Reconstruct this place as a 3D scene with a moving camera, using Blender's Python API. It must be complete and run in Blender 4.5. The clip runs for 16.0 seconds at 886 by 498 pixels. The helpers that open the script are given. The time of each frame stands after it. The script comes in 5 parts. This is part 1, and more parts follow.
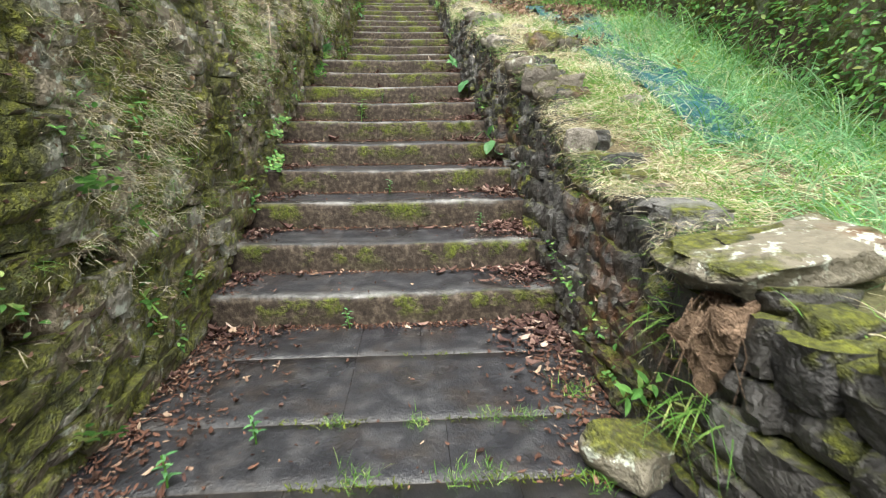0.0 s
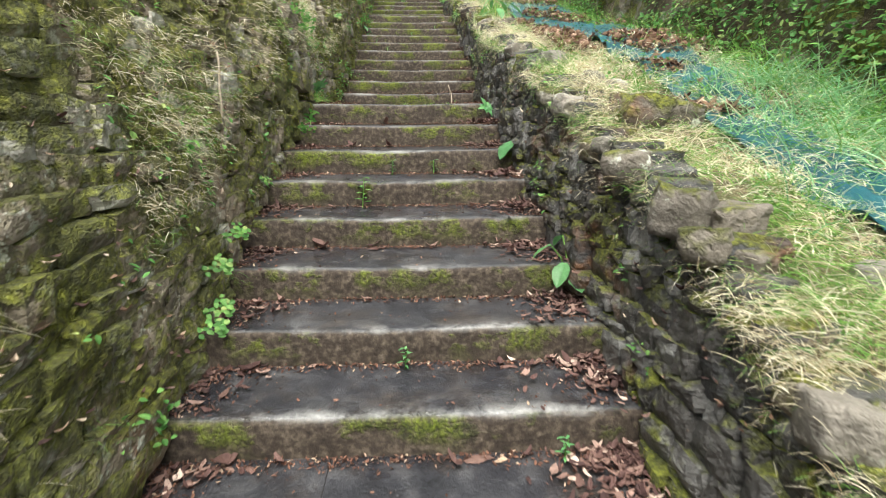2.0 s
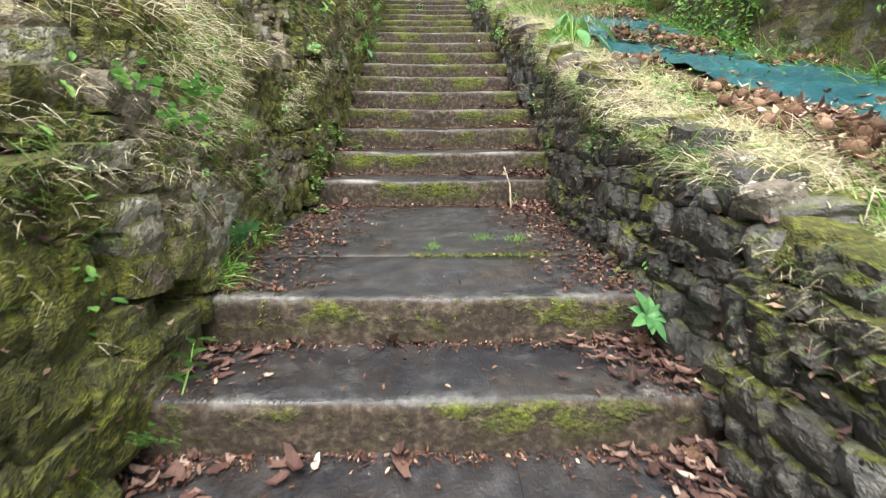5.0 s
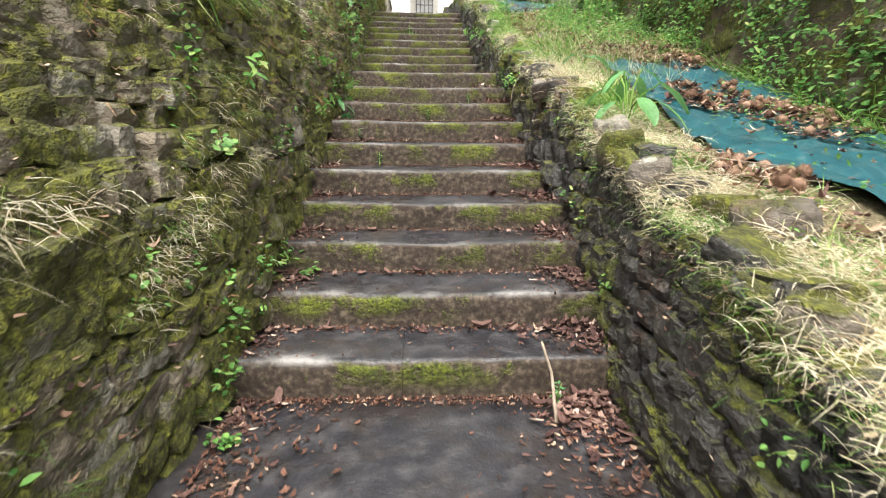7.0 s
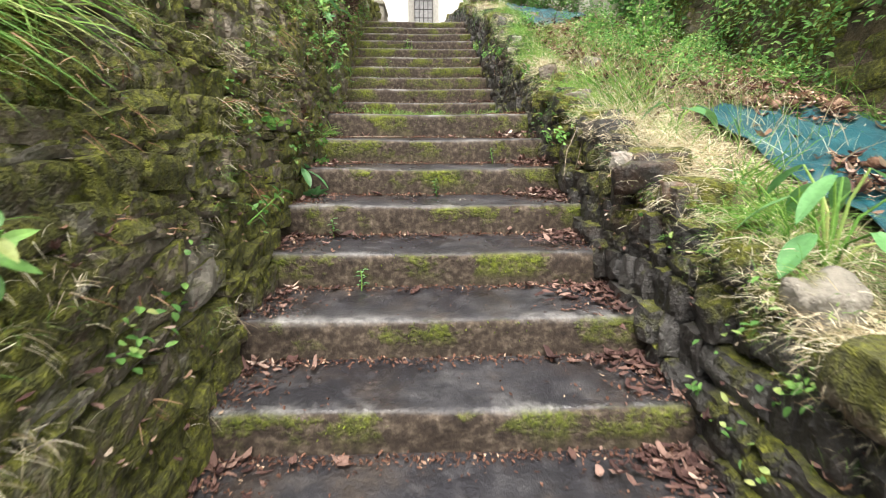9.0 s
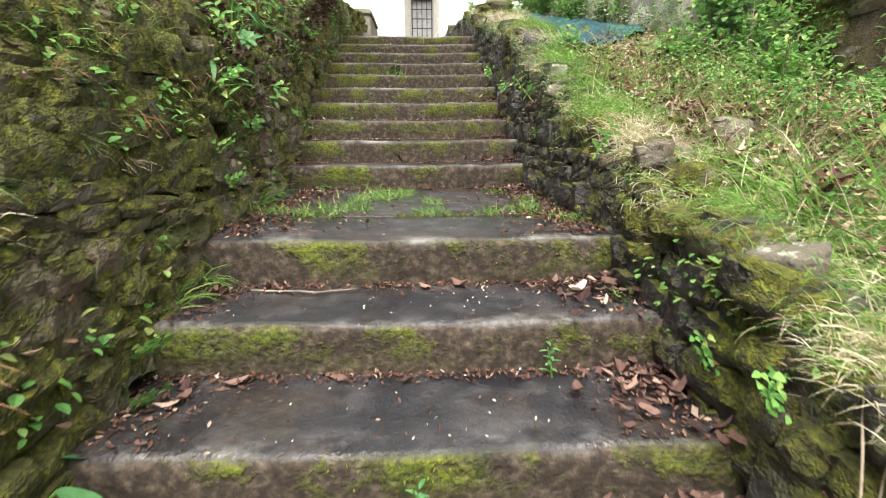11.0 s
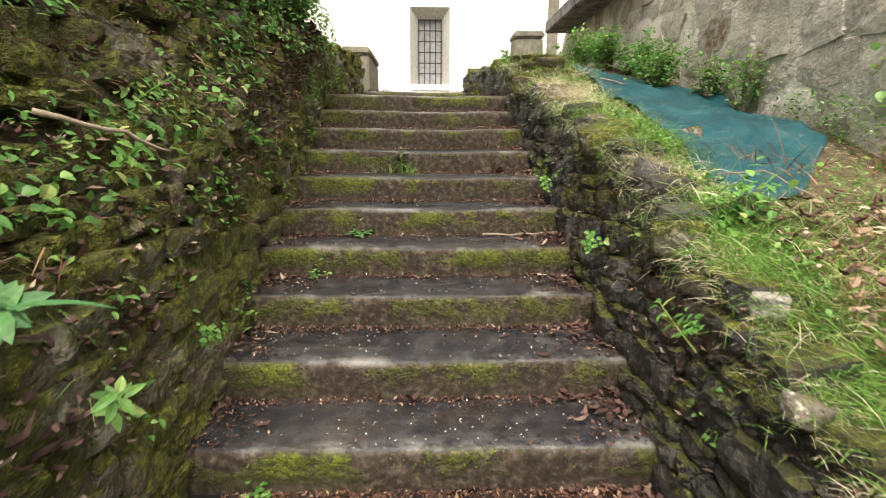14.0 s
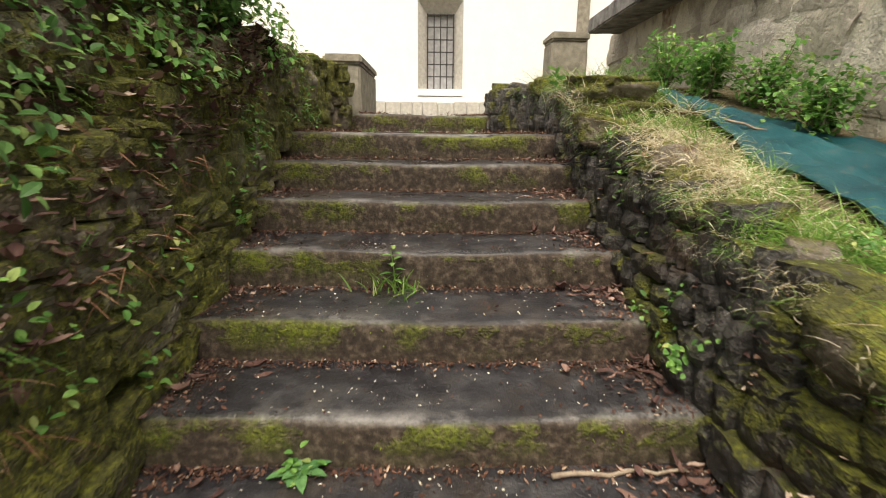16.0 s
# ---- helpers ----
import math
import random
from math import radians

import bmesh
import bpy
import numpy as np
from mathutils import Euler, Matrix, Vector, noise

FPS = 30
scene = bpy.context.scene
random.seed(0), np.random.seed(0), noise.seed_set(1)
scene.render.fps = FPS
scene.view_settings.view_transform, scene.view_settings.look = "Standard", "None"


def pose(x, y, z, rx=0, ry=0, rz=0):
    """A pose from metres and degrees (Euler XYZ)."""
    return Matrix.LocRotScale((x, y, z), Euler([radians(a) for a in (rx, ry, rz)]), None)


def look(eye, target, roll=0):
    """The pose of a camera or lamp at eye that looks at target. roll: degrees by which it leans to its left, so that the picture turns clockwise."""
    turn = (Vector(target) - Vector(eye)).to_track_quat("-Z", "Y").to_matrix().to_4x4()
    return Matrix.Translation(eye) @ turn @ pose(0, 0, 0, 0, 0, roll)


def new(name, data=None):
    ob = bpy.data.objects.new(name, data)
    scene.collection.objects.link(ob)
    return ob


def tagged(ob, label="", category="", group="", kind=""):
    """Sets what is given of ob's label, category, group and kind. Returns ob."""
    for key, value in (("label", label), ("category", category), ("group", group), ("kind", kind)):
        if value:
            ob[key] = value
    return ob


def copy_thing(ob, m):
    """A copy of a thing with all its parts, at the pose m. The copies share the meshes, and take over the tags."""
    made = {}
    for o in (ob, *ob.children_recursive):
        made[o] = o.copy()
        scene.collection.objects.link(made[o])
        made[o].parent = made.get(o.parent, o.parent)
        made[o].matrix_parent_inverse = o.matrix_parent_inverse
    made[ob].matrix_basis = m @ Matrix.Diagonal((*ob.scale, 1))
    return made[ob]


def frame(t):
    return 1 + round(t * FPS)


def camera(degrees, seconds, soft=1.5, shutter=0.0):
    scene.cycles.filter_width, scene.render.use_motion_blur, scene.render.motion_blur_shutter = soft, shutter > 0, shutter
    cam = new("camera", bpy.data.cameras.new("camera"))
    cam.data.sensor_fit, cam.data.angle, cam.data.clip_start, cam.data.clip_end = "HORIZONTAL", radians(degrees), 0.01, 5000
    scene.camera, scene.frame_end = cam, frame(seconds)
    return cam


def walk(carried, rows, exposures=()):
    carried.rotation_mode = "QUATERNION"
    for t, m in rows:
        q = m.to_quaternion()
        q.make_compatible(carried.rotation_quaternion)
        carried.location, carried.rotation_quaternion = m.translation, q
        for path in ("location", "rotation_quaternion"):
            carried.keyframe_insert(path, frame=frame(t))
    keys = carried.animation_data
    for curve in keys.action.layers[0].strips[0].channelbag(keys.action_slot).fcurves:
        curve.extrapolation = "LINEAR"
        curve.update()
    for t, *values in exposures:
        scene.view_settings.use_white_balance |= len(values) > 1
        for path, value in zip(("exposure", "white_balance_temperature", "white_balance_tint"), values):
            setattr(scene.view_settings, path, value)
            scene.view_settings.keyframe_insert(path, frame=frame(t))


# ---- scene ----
cam = camera(83.72, 16.0, soft=1.1, shutter=0.21)
PATH = [
    (0.00, pose(0.000, 0.000, 1.047, 75.81, 0.35, -3.46)),
    (0.50, pose(-0.027, 0.389, 1.156, 75.70, 0.38, -3.18)),
    (1.00, pose(-0.044, 0.818, 1.298, 75.65, 0.33, -2.95)),
    (1.50, pose(-0.062, 1.206, 1.457, 75.55, 0.28, -2.79)),
    (2.00, pose(-0.097, 1.659, 1.640, 75.49, 0.20, -2.63)),
    (2.50, pose(-0.159, 2.155, 1.735, 75.51, -0.02, -2.25)),
    (3.00, pose(-0.228, 2.747, 1.769, 75.53, -0.16, -1.96)),
    (3.50, pose(-0.243, 3.298, 1.872, 75.54, -0.26, -1.71)),
    (4.00, pose(-0.263, 3.782, 2.042, 75.60, -0.17, -1.53)),
    (4.50, pose(-0.251, 4.169, 2.203, 75.61, -0.11, -1.37)),
    (5.00, pose(-0.250, 4.577, 2.401, 75.52, -0.03, -1.21)),
    (5.20, pose(-0.244, 4.732, 2.466, 75.51, -0.06, -1.14)),
    (7.30, pose(-0.254, 6.419, 3.063, 76.49, -0.52, -2.33)),
    (7.50, pose(-0.267, 6.561, 3.117, 76.51, -0.45, -2.34)),
    (8.00, pose(-0.270, 6.962, 3.274, 76.51, -0.30, -2.34)),
    (8.50, pose(-0.290, 7.369, 3.390, 76.49, -0.13, -2.35)),
    (8.70, pose(-0.291, 7.547, 3.422, 76.41, -0.06, -2.36)),
    (10.80, pose(-0.196, 9.886, 3.918, 77.14, 0.29, -1.99)),
    (11.00, pose(-0.182, 10.034, 3.985, 77.20, 0.28, -2.08)),
    (11.50, pose(-0.180, 10.360, 4.141, 77.29, 0.22, -2.17)),
    (12.00, pose(-0.196, 10.709, 4.256, 77.37, 0.18, -2.17)),
    (12.50, pose(-0.201, 11.037, 4.401, 77.51, 0.11, -2.13)),
    (13.00, pose(-0.256, 11.461, 4.580, 77.66, 0.06, -2.12)),
    (13.50, pose(-0.281, 11.801, 4.725, 77.60, -0.13, -2.04)),
    (14.00, pose(-0.311, 12.163, 4.918, 77.55, -0.34, -1.87)),
    (14.50, pose(-0.330, 12.525, 5.056, 77.30, -0.45, -1.66)),
    (15.00, pose(-0.324, 12.940, 5.168, 77.10, -0.52, -1.41)),
    (15.50, pose(-0.326, 13.424, 5.292, 77.05, -0.56, -1.13)),
    (16.00, pose(-0.324, 13.954, 5.368, 76.78, -0.59, -0.88)),
]
EXPOSURES = [(0.0, 1.15, 6600, 4.5), (3.0, 1.17, 6600, 4.5), (5.0, 1.24, 6650, 6), (8.5, 1.24, 6850, 11), (11.5, 1.15, 6950, 9), (14.0, 0.85, 7450, 10), (16.0, 0.62, 7800, 11)]
walk(cam, PATH, EXPOSURES)

# ---------- world, sun, exposure ----------
world = bpy.data.worlds.new("overcast_sky")
scene.world = world
world.use_nodes = True
wn = world.node_tree
sky = wn.nodes.new("ShaderNodeTexSky")
sky.sky_type = "NISHITA"
sky.sun_disc = False
sky.sun_elevation, sky.sun_rotation = radians(68), radians(193)
sky.air_density, sky.dust_density, sky.ozone_density = 1.0, 4.0, 1.0
sky_hue = wn.nodes.new("ShaderNodeHueSaturation")
sky_hue.inputs["Saturation"].default_value = 0.2
wn.links.new(sky.outputs[0], sky_hue.inputs["Color"])
wn.links.new(sky_hue.outputs[0], wn.nodes["Background"].inputs[0])
wn.nodes["Background"].inputs[1].default_value = 0.15

sun = new("sun", bpy.data.lights.new("sun", "SUN"))
sun.data.energy, sun.data.angle, sun.data.color = 3.3, radians(45), (1.0, 0.965, 0.91)
sun.matrix_world = look((-0.6, -5.3, 11.5), (0, 0, 0))

# ---------- plan ----------
STEP_Y = [2.51, 2.924, 3.35, 3.77, 4.17, 4.595, 5.021, 5.434, 5.867, 6.259, 8.234, 8.618, 9.024, 9.404, 9.812, 10.251,
          10.684, 11.107, 11.527, 11.944, 13.82, 14.2, 14.606, 14.979, 15.362, 15.761, 16.176, 16.605, 17.024, 17.446, 19.073]
STEP_Z = [0.18, 0.362, 0.545, 0.722, 0.901, 1.081, 1.257, 1.437, 1.614, 1.795, 1.984, 2.165, 2.344, 2.52, 2.7, 2.879,
          3.057, 3.234, 3.411, 3.599, 3.784, 3.963, 4.137, 4.309, 4.485, 4.66, 4.838, 5.016, 5.19, 5.368, 5.548]


def edge_left(y):
    return float(np.interp(y, [0, 4, 4.6, 5.9, 6.3, 6.9, 7.7, 8.5, 12, 12.5, 13.8, 15, 17.45, 18.6, 19.1],
                           [-1.1, -1.12, -1.15, -1.1, -1.08, -1.14, -1.2, -1.08, -1.08, -1.12, -1.25, -1.26, -1.36, -1.3, -1.09]))


def edge_right(y):
    return float(np.interp(y, [0, 2.5, 3.8, 4.2, 6.3, 7, 8, 8.6, 9.5, 9.9, 12, 14, 17.45, 18.3, 19.1],
                           [0.82, 0.79, 0.77, 0.71, 0.58, 0.56, 0.61, 0.71, 0.72, 0.65, 0.6, 0.6, 0.53, 0.4, 0.24]))


def tread(y):
    k = int(np.searchsorted(STEP_Y, y))
    return STEP_Z[k - 1] if k else 0.0


def ramp(y):
    return float(np.interp(y, [2.3, 6.26, 8.0, 11.95, 13.6, 17.45, 19.1], [0.05, 1.75, 1.86, 3.55, 3.66, 5.33, 5.5]))


def bank(x, y):
    z = float(np.interp(y, [-3, 1.2, 2.64, 2.95, 4.17, 4.82, 5.44, 6.38, 9.1, 9.9, 11, 12.2, 13.3, 14.33, 15.1, 15.95, 16.9, 17.6, 19, 20.6, 21.5],
                        [0.35, 0.6, 0.93, 1.13, 1.55, 1.83, 2.02, 2.32, 2.94, 3.22, 3.58, 3.95, 4.25, 4.72, 4.97, 5.18, 5.46, 5.68, 5.8, 5.85, 5.6]))
    return z + 0.05 * noise.noise((x * 1.7, y * 1.7, 3)) + 0.03 * noise.noise((x * 5, y * 5, 8))


def left_slope(y):
    return float(np.interp(y, [2.0, 3.2, 4.2, 5.2, 7, 9.5, 11, 13, 14.5], [0.15, 0.3, 0.45, 0.55, 0.5, 0.28, 0.5, 0.5, 0.75]))


def left_top(y):
    return float(np.interp(y, [14.8, 15.8, 16.7, 17.4, 19.0], [2.1, 1.6, 1.0, 0.62, 0.5]))


def left_face(y, h):
    return edge_left(y) + 0.03 - 0.1 * min(h, 0.8) - left_slope(y) * max(0.0, h - 0.8)


def right_top(y):
    return bank(edge_right(y) + 0.2, y) - ramp(y)


def right_face(y, h):
    return edge_right(y) - 0.03 + 0.16 * h


# ---------- material tools ----------
def node(nt, kind, **inputs):
    n = nt.nodes.new("ShaderNode" + kind)
    for k, v in inputs.items():
        key = k.replace("_", " ")
        if hasattr(v, "is_output"):
            nt.links.new(v, n.inputs[key])
        else:
            n.inputs[key].default_value = v
    return n


def noise_of(nt, vec, scale, detail=4, rough=0.6):
    n = node(nt, "TexNoise", Scale=scale, Detail=detail, Roughness=rough)
    nt.links.new(vec, n.inputs["Vector"])
    return n.outputs["Fac"]


def ramp_of(nt, fac, stops):
    n = nt.nodes.new("ShaderNodeValToRGB")
    nt.links.new(fac, n.inputs[0])
    el = n.color_ramp.elements
    while len(el) < len(stops):
        el.new(0.5)
    for e, (p, c) in zip(el, stops):
        e.position = p
        e.color = (*c, 1) if isinstance(c, tuple) else (c, c, c, 1)
    return n.outputs[0]


def calc(nt, op, a, b=0.0, clamp=False):
    n = nt.nodes.new("ShaderNodeMath")
    n.operation, n.use_clamp = op, clamp
    for i, v in enumerate((a, b)):
        if hasattr(v, "is_output"):
            nt.links.new(v, n.inputs[i])
        else:
            n.inputs[i].default_value = v
    return n.outputs[0]


def blend(nt, fac, a, b):
    n = nt.nodes.new("ShaderNodeMix")
    n.data_type = "RGBA"
    for i, v in ((0, fac), (6, a), (7, b)):
        if hasattr(v, "is_output"):
            nt.links.new(v, n.inputs[i])
        else:
            n.inputs[i].default_value = v if i == 0 else (*v, 1)
    return n.outputs[2]


def begin(name):
    m = bpy.data.materials.new(name)
    m.use_nodes = True
    nt = m.node_tree
    geo = nt.nodes.new("ShaderNodeNewGeometry")
    return m, nt, nt.nodes["Principled BSDF"], geo


def bumped(nt, bsdf, height, strength, distance):
    b = node(nt, "Bump", Height=height, Strength=strength, Distance=distance)
    nt.links.new(b.outputs[0], bsdf.inputs["Normal"])


def chance(nt, geo):
    info = nt.nodes.new("ShaderNodeObjectInfo")
    return calc(nt, "FRACT", calc(nt, "ADD", info.outputs["Random"], geo.outputs["Random Per Island"]))


def z_of(nt, out):
    s = nt.nodes.new("ShaderNodeSeparateXYZ")
    nt.links.new(out, s.inputs[0])
    return s.outputs


MOSS_A, MOSS_B = (0.022, 0.034, 0.005), (0.17, 0.21, 0.016)


def step_material():
    m, nt, bsdf, geo = begin("worn_step_stone")
    pos, nrm = geo.outputs["Position"], z_of(nt, geo.outputs["Normal"])
    big, mid, fine = noise_of(nt, pos, 2.2, 3), noise_of(nt, pos, 9, 5), noise_of(nt, pos, 70, 3)
    top = ramp_of(nt, mid, [(0.25, (0.01, 0.01, 0.0125)), (0.5, (0.021, 0.021, 0.0255)), (0.75, (0.062, 0.061, 0.065))])
    dirt = ramp_of(nt, noise_of(nt, pos, 30, 4), [(0.3, (0.018, 0.012, 0.009)), (0.5, (0.05, 0.036, 0.026)), (0.66, (0.115, 0.09, 0.067)), (0.8, (0.22, 0.18, 0.14))])
    up = ramp_of(nt, nrm[2], [(0.45, 0.0), (0.85, 1.0)])
    col = blend(nt, up, dirt, top)
    # brown soil film in patches on the treads
    film = ramp_of(nt, noise_of(nt, pos, 3.3, 5, 0.7), [(0.48, 0.0), (0.66, 0.75)])
    col = blend(nt, calc(nt, "MULTIPLY", film, 0.75), col, blend(nt, 0.5, dirt, (0.022, 0.015, 0.011)))
    # pale lip of each step: worn stone plus edge gloss put into the colour
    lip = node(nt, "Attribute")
    lip.attribute_name = "wear_gloss"
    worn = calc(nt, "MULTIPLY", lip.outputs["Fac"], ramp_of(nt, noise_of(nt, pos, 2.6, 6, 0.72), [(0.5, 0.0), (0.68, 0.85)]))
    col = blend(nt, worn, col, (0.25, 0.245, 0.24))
    # moss in broken patches on the risers, more of it higher up the stairs
    along = z_of(nt, pos)[1]
    more = ramp_of(nt, calc(nt, "DIVIDE", along, 20.0), [(0.1, 0.0), (0.45, 0.01), (0.58, 0.045), (0.7, 0.03), (1.0, 0.02)])
    broad = nt.nodes.new("ShaderNodeVectorMath")
    broad.operation = "MULTIPLY"
    nt.links.new(pos, broad.inputs[0])
    broad.inputs[1].default_value = (0.8, 3.1, 1.0)
    patch = calc(nt, "ADD", noise_of(nt, broad.outputs[0], 3.4, 6, 0.7), more)
    patch = ramp_of(nt, patch, [(0.515, 0.0), (0.56, 0.6), (0.64, 1.0)])
    high = node(nt, "Attribute")
    high.attribute_name = "riser"
    mossy = calc(nt, "MULTIPLY", patch, high.outputs["Fac"])
    mossy = calc(nt, "MULTIPLY", mossy, ramp_of(nt, noise_of(nt, pos, 45, 3), [(0.32, 0.25), (0.55, 1.0)]))
    moss = blend(nt, ramp_of(nt, calc(nt, "ADD", calc(nt, "MULTIPLY", noise_of(nt, pos, 60, 3), 0.5), calc(nt, "MULTIPLY", noise_of(nt, pos, 5, 4), 0.5)), [(0.36, 0.0), (0.64, 1.0)]), MOSS_A, MOSS_B)
    col = blend(nt, mossy, col, moss)
    nt.links.new(col, bsdf.inputs["Base Color"])
    wet = ramp_of(nt, big, [(0.38, 0.2), (0.62, 0.6)])
    rough = blend(nt, up, (0.85, 0.85, 0.85), wet)
    nt.links.new(blend(nt, mossy, rough, (0.95, 0.95, 0.95)), bsdf.inputs["Roughness"])
    h = calc(nt, "ADD", calc(nt, "MULTIPLY", mid, 1.0), calc(nt, "ADD", calc(nt, "MULTIPLY", fine, 0.5), calc(nt, "MULTIPLY", mossy, 0.9)))
    bumped(nt, bsdf, h, 0.8, 0.012)
    return m


def rock_material(name, dark, mid, pale, mossiness, lichen, wet=0.75, upper=0.0):
    m, nt, bsdf, geo = begin(name)
    pos, nrm = geo.outputs["Position"], z_of(nt, geo.outputs["Normal"])
    r = chance(nt, geo)
    col = ramp_of(nt, r, [(0.0, dark), (0.35, mid), (0.7, tuple(c * 0.75 for c in mid)), (0.92, pale)])
    grain = noise_of(nt, pos, 26, 5, 0.65)
    col = blend(nt, ramp_of(nt, grain, [(0.35, 0.0), (0.7, 0.6)]), col, tuple(c * 0.35 for c in mid))
    rust = calc(nt, "MULTIPLY", ramp_of(nt, noise_of(nt, pos, 1.7, 3), [(0.55, 0.0), (0.64, 1.0)]), ramp_of(nt, noise_of(nt, pos, 14, 3), [(0.36, 0.0), (0.6, 0.8)]))
    col = blend(nt, rust, col, (0.13, 0.055, 0.02))
    spots = calc(nt, "MULTIPLY", ramp_of(nt, noise_of(nt, pos, 17, 5, 0.7), [(0.56, 0.0), (0.62, 1.0)]), ramp_of(nt, noise_of(nt, pos, 1.3, 2), [(0.64 - lichen, 0.0), (0.74 - lichen, 1.0)]))
    if upper:
        low = ramp_of(nt, calc(nt, "DIVIDE", z_of(nt, pos)[1], 20.0), [(0.12, 1.0), (0.2, 0.3), (0.55, 0.12)])
        spots = calc(nt, "MULTIPLY", spots, low)
        # darker, browner stone on the upper flights
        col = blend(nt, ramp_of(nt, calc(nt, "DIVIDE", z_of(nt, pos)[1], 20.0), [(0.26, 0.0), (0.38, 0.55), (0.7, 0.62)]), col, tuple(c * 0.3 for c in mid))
    col = blend(nt, spots, col, (0.55, 0.58, 0.5))
    amount = calc(nt, "ADD", noise_of(nt, pos, 2.3, 4, 0.6), calc(nt, "MULTIPLY", nrm[2], 0.17))
    amount = calc(nt, "ADD", amount, calc(nt, "MULTIPLY", noise_of(nt, pos, 21, 3), 0.22))
    if upper:
        # mossier towards the upper flights
        more = ramp_of(nt, calc(nt, "DIVIDE", z_of(nt, pos)[1], 20.0), [(0.3, 0.0), (0.42, upper), (0.7, upper), (0.85, upper * 0.4)])
        amount = calc(nt, "ADD", amount, more)
    mossy = ramp_of(nt, amount, [(0.72 - mossiness, 0.0), (0.82 - mossiness, 1.0)])
    moss = ramp_of(nt, noise_of(nt, pos, 38, 4), [(0.3, (0.03, 0.036, 0.006)), (0.5, (0.11, 0.12, 0.013)), (0.72, (0.28, 0.3, 0.03))])
    moss = blend(nt, ramp_of(nt, noise_of(nt, pos, 3.7, 4, 0.65), [(0.4, 0.55), (0.55, 0.0)]), moss, (0.035, 0.036, 0.009))
    col = blend(nt, calc(nt, "MULTIPLY", mossy, 0.9), col, moss)
    nt.links.new(col, bsdf.inputs["Base Color"])
    nt.links.new(blend(nt, mossy, (wet, wet, wet), (0.97, 0.97, 0.97)), bsdf.inputs["Roughness"])
    h = calc(nt, "ADD", calc(nt, "MULTIPLY", grain, 1.0), calc(nt, "ADD", noise_of(nt, pos, 9, 4), calc(nt, "MULTIPLY", mossy, calc(nt, "ADD", 0.3, noise_of(nt, pos, 120, 2)))))
    bumped(nt, bsdf, h, 1.0, 0.03)
    return m


def soil_material(name, a, b, c, scale=9):
    m, nt, bsdf, geo = begin(name)
    pos = geo.outputs["Position"]
    col = ramp_of(nt, noise_of(nt, pos, scale, 6, 0.7), [(0.3, a), (0.5, b), (0.72, c)])
    green = ramp_of(nt, noise_of(nt, pos, 1.6, 4), [(0.5, 0.0), (0.62, 0.65)])
    col = blend(nt, green, col, (0.06, 0.065, 0.014))
    flat = ramp_of(nt, z_of(nt, geo.outputs["Normal"])[2], [(0.7, 0.0), (0.88, 1.0)])
    thatch = ramp_of(nt, noise_of(nt, pos, 34, 6, 0.75), [(0.3, (0.04, 0.03, 0.016)), (0.48, (0.1, 0.078, 0.042)), (0.6, (0.22, 0.18, 0.1)), (0.75, (0.45, 0.4, 0.26))])
    thatch = blend(nt, ramp_of(nt, noise_of(nt, pos, 3.1, 4), [(0.5, 0.0), (0.64, 0.6)]), thatch, (0.07, 0.085, 0.025))
    col = blend(nt, calc(nt, "MULTIPLY", flat, 0.9), col, thatch)
    nt.links.new(col, bsdf.inputs["Base Color"])
    bsdf.inputs["Roughness"].default_value = 0.95
    bumped(nt, bsdf, calc(nt, "ADD", noise_of(nt, pos, 14, 5), noise_of(nt, pos, 60, 3)), 1.0, 0.03)
    return m


def blade_material(name, stops, rough=0.6, through_light=0.42):
    m, nt, bsdf, geo = begin(name)
    r = chance(nt, geo)
    col = ramp_of(nt, r, stops)
    mixed = calc(nt, "ADD", calc(nt, "MULTIPLY", noise_of(nt, geo.outputs["Position"], 2.5, 3), 0.5), calc(nt, "MULTIPLY", noise_of(nt, geo.outputs["Position"], 55, 4), 0.5))
    var = ramp_of(nt, mixed, [(0.34, 0.7), (0.66, 1.35)])
    mul = nt.nodes.new("ShaderNodeMix")
    mul.data_type, mul.blend_type = "RGBA", "MULTIPLY"
    mul.inputs[0].default_value = 1.0
    nt.links.new(col, mul.inputs[6])
    nt.links.new(var, mul.inputs[7])
    nt.links.new(mul.outputs[2], bsdf.inputs["Base Color"])
    bsdf.inputs["Roughness"].default_value = rough
    bsdf.inputs["Specular IOR Level"].default_value = 0.3
    tr = node(nt, "BsdfTranslucent", Color=mul.outputs[2])
    mix = nt.nodes.new("ShaderNodeMixShader")
    mix.inputs[0].default_value = through_light
    nt.links.new(bsdf.outputs[0], mix.inputs[1])
    nt.links.new(tr.outputs[0], mix.inputs[2])
    nt.links.new(mix.outputs[0], nt.nodes["Material Output"].inputs[0])
    return m


def plain_material(name, a, b, scale, rough, bump=0.3, distance=0.004, metal=0.0):
    m, nt, bsdf, geo = begin(name)
    pos = geo.outputs["Position"]
    n1 = noise_of(nt, pos, scale, 5, 0.65)
    nt.links.new(blend(nt, ramp_of(nt, n1, [(0.3, 0.0), (0.7, 1.0)]), a, b), bsdf.inputs["Base Color"])
    bsdf.inputs["Roughness"].default_value, bsdf.inputs["Metallic"].default_value = rough, metal
    bumped(nt, bsdf, calc(nt, "ADD", n1, noise_of(nt, pos, scale * 6, 3)), bump, distance)
    return m


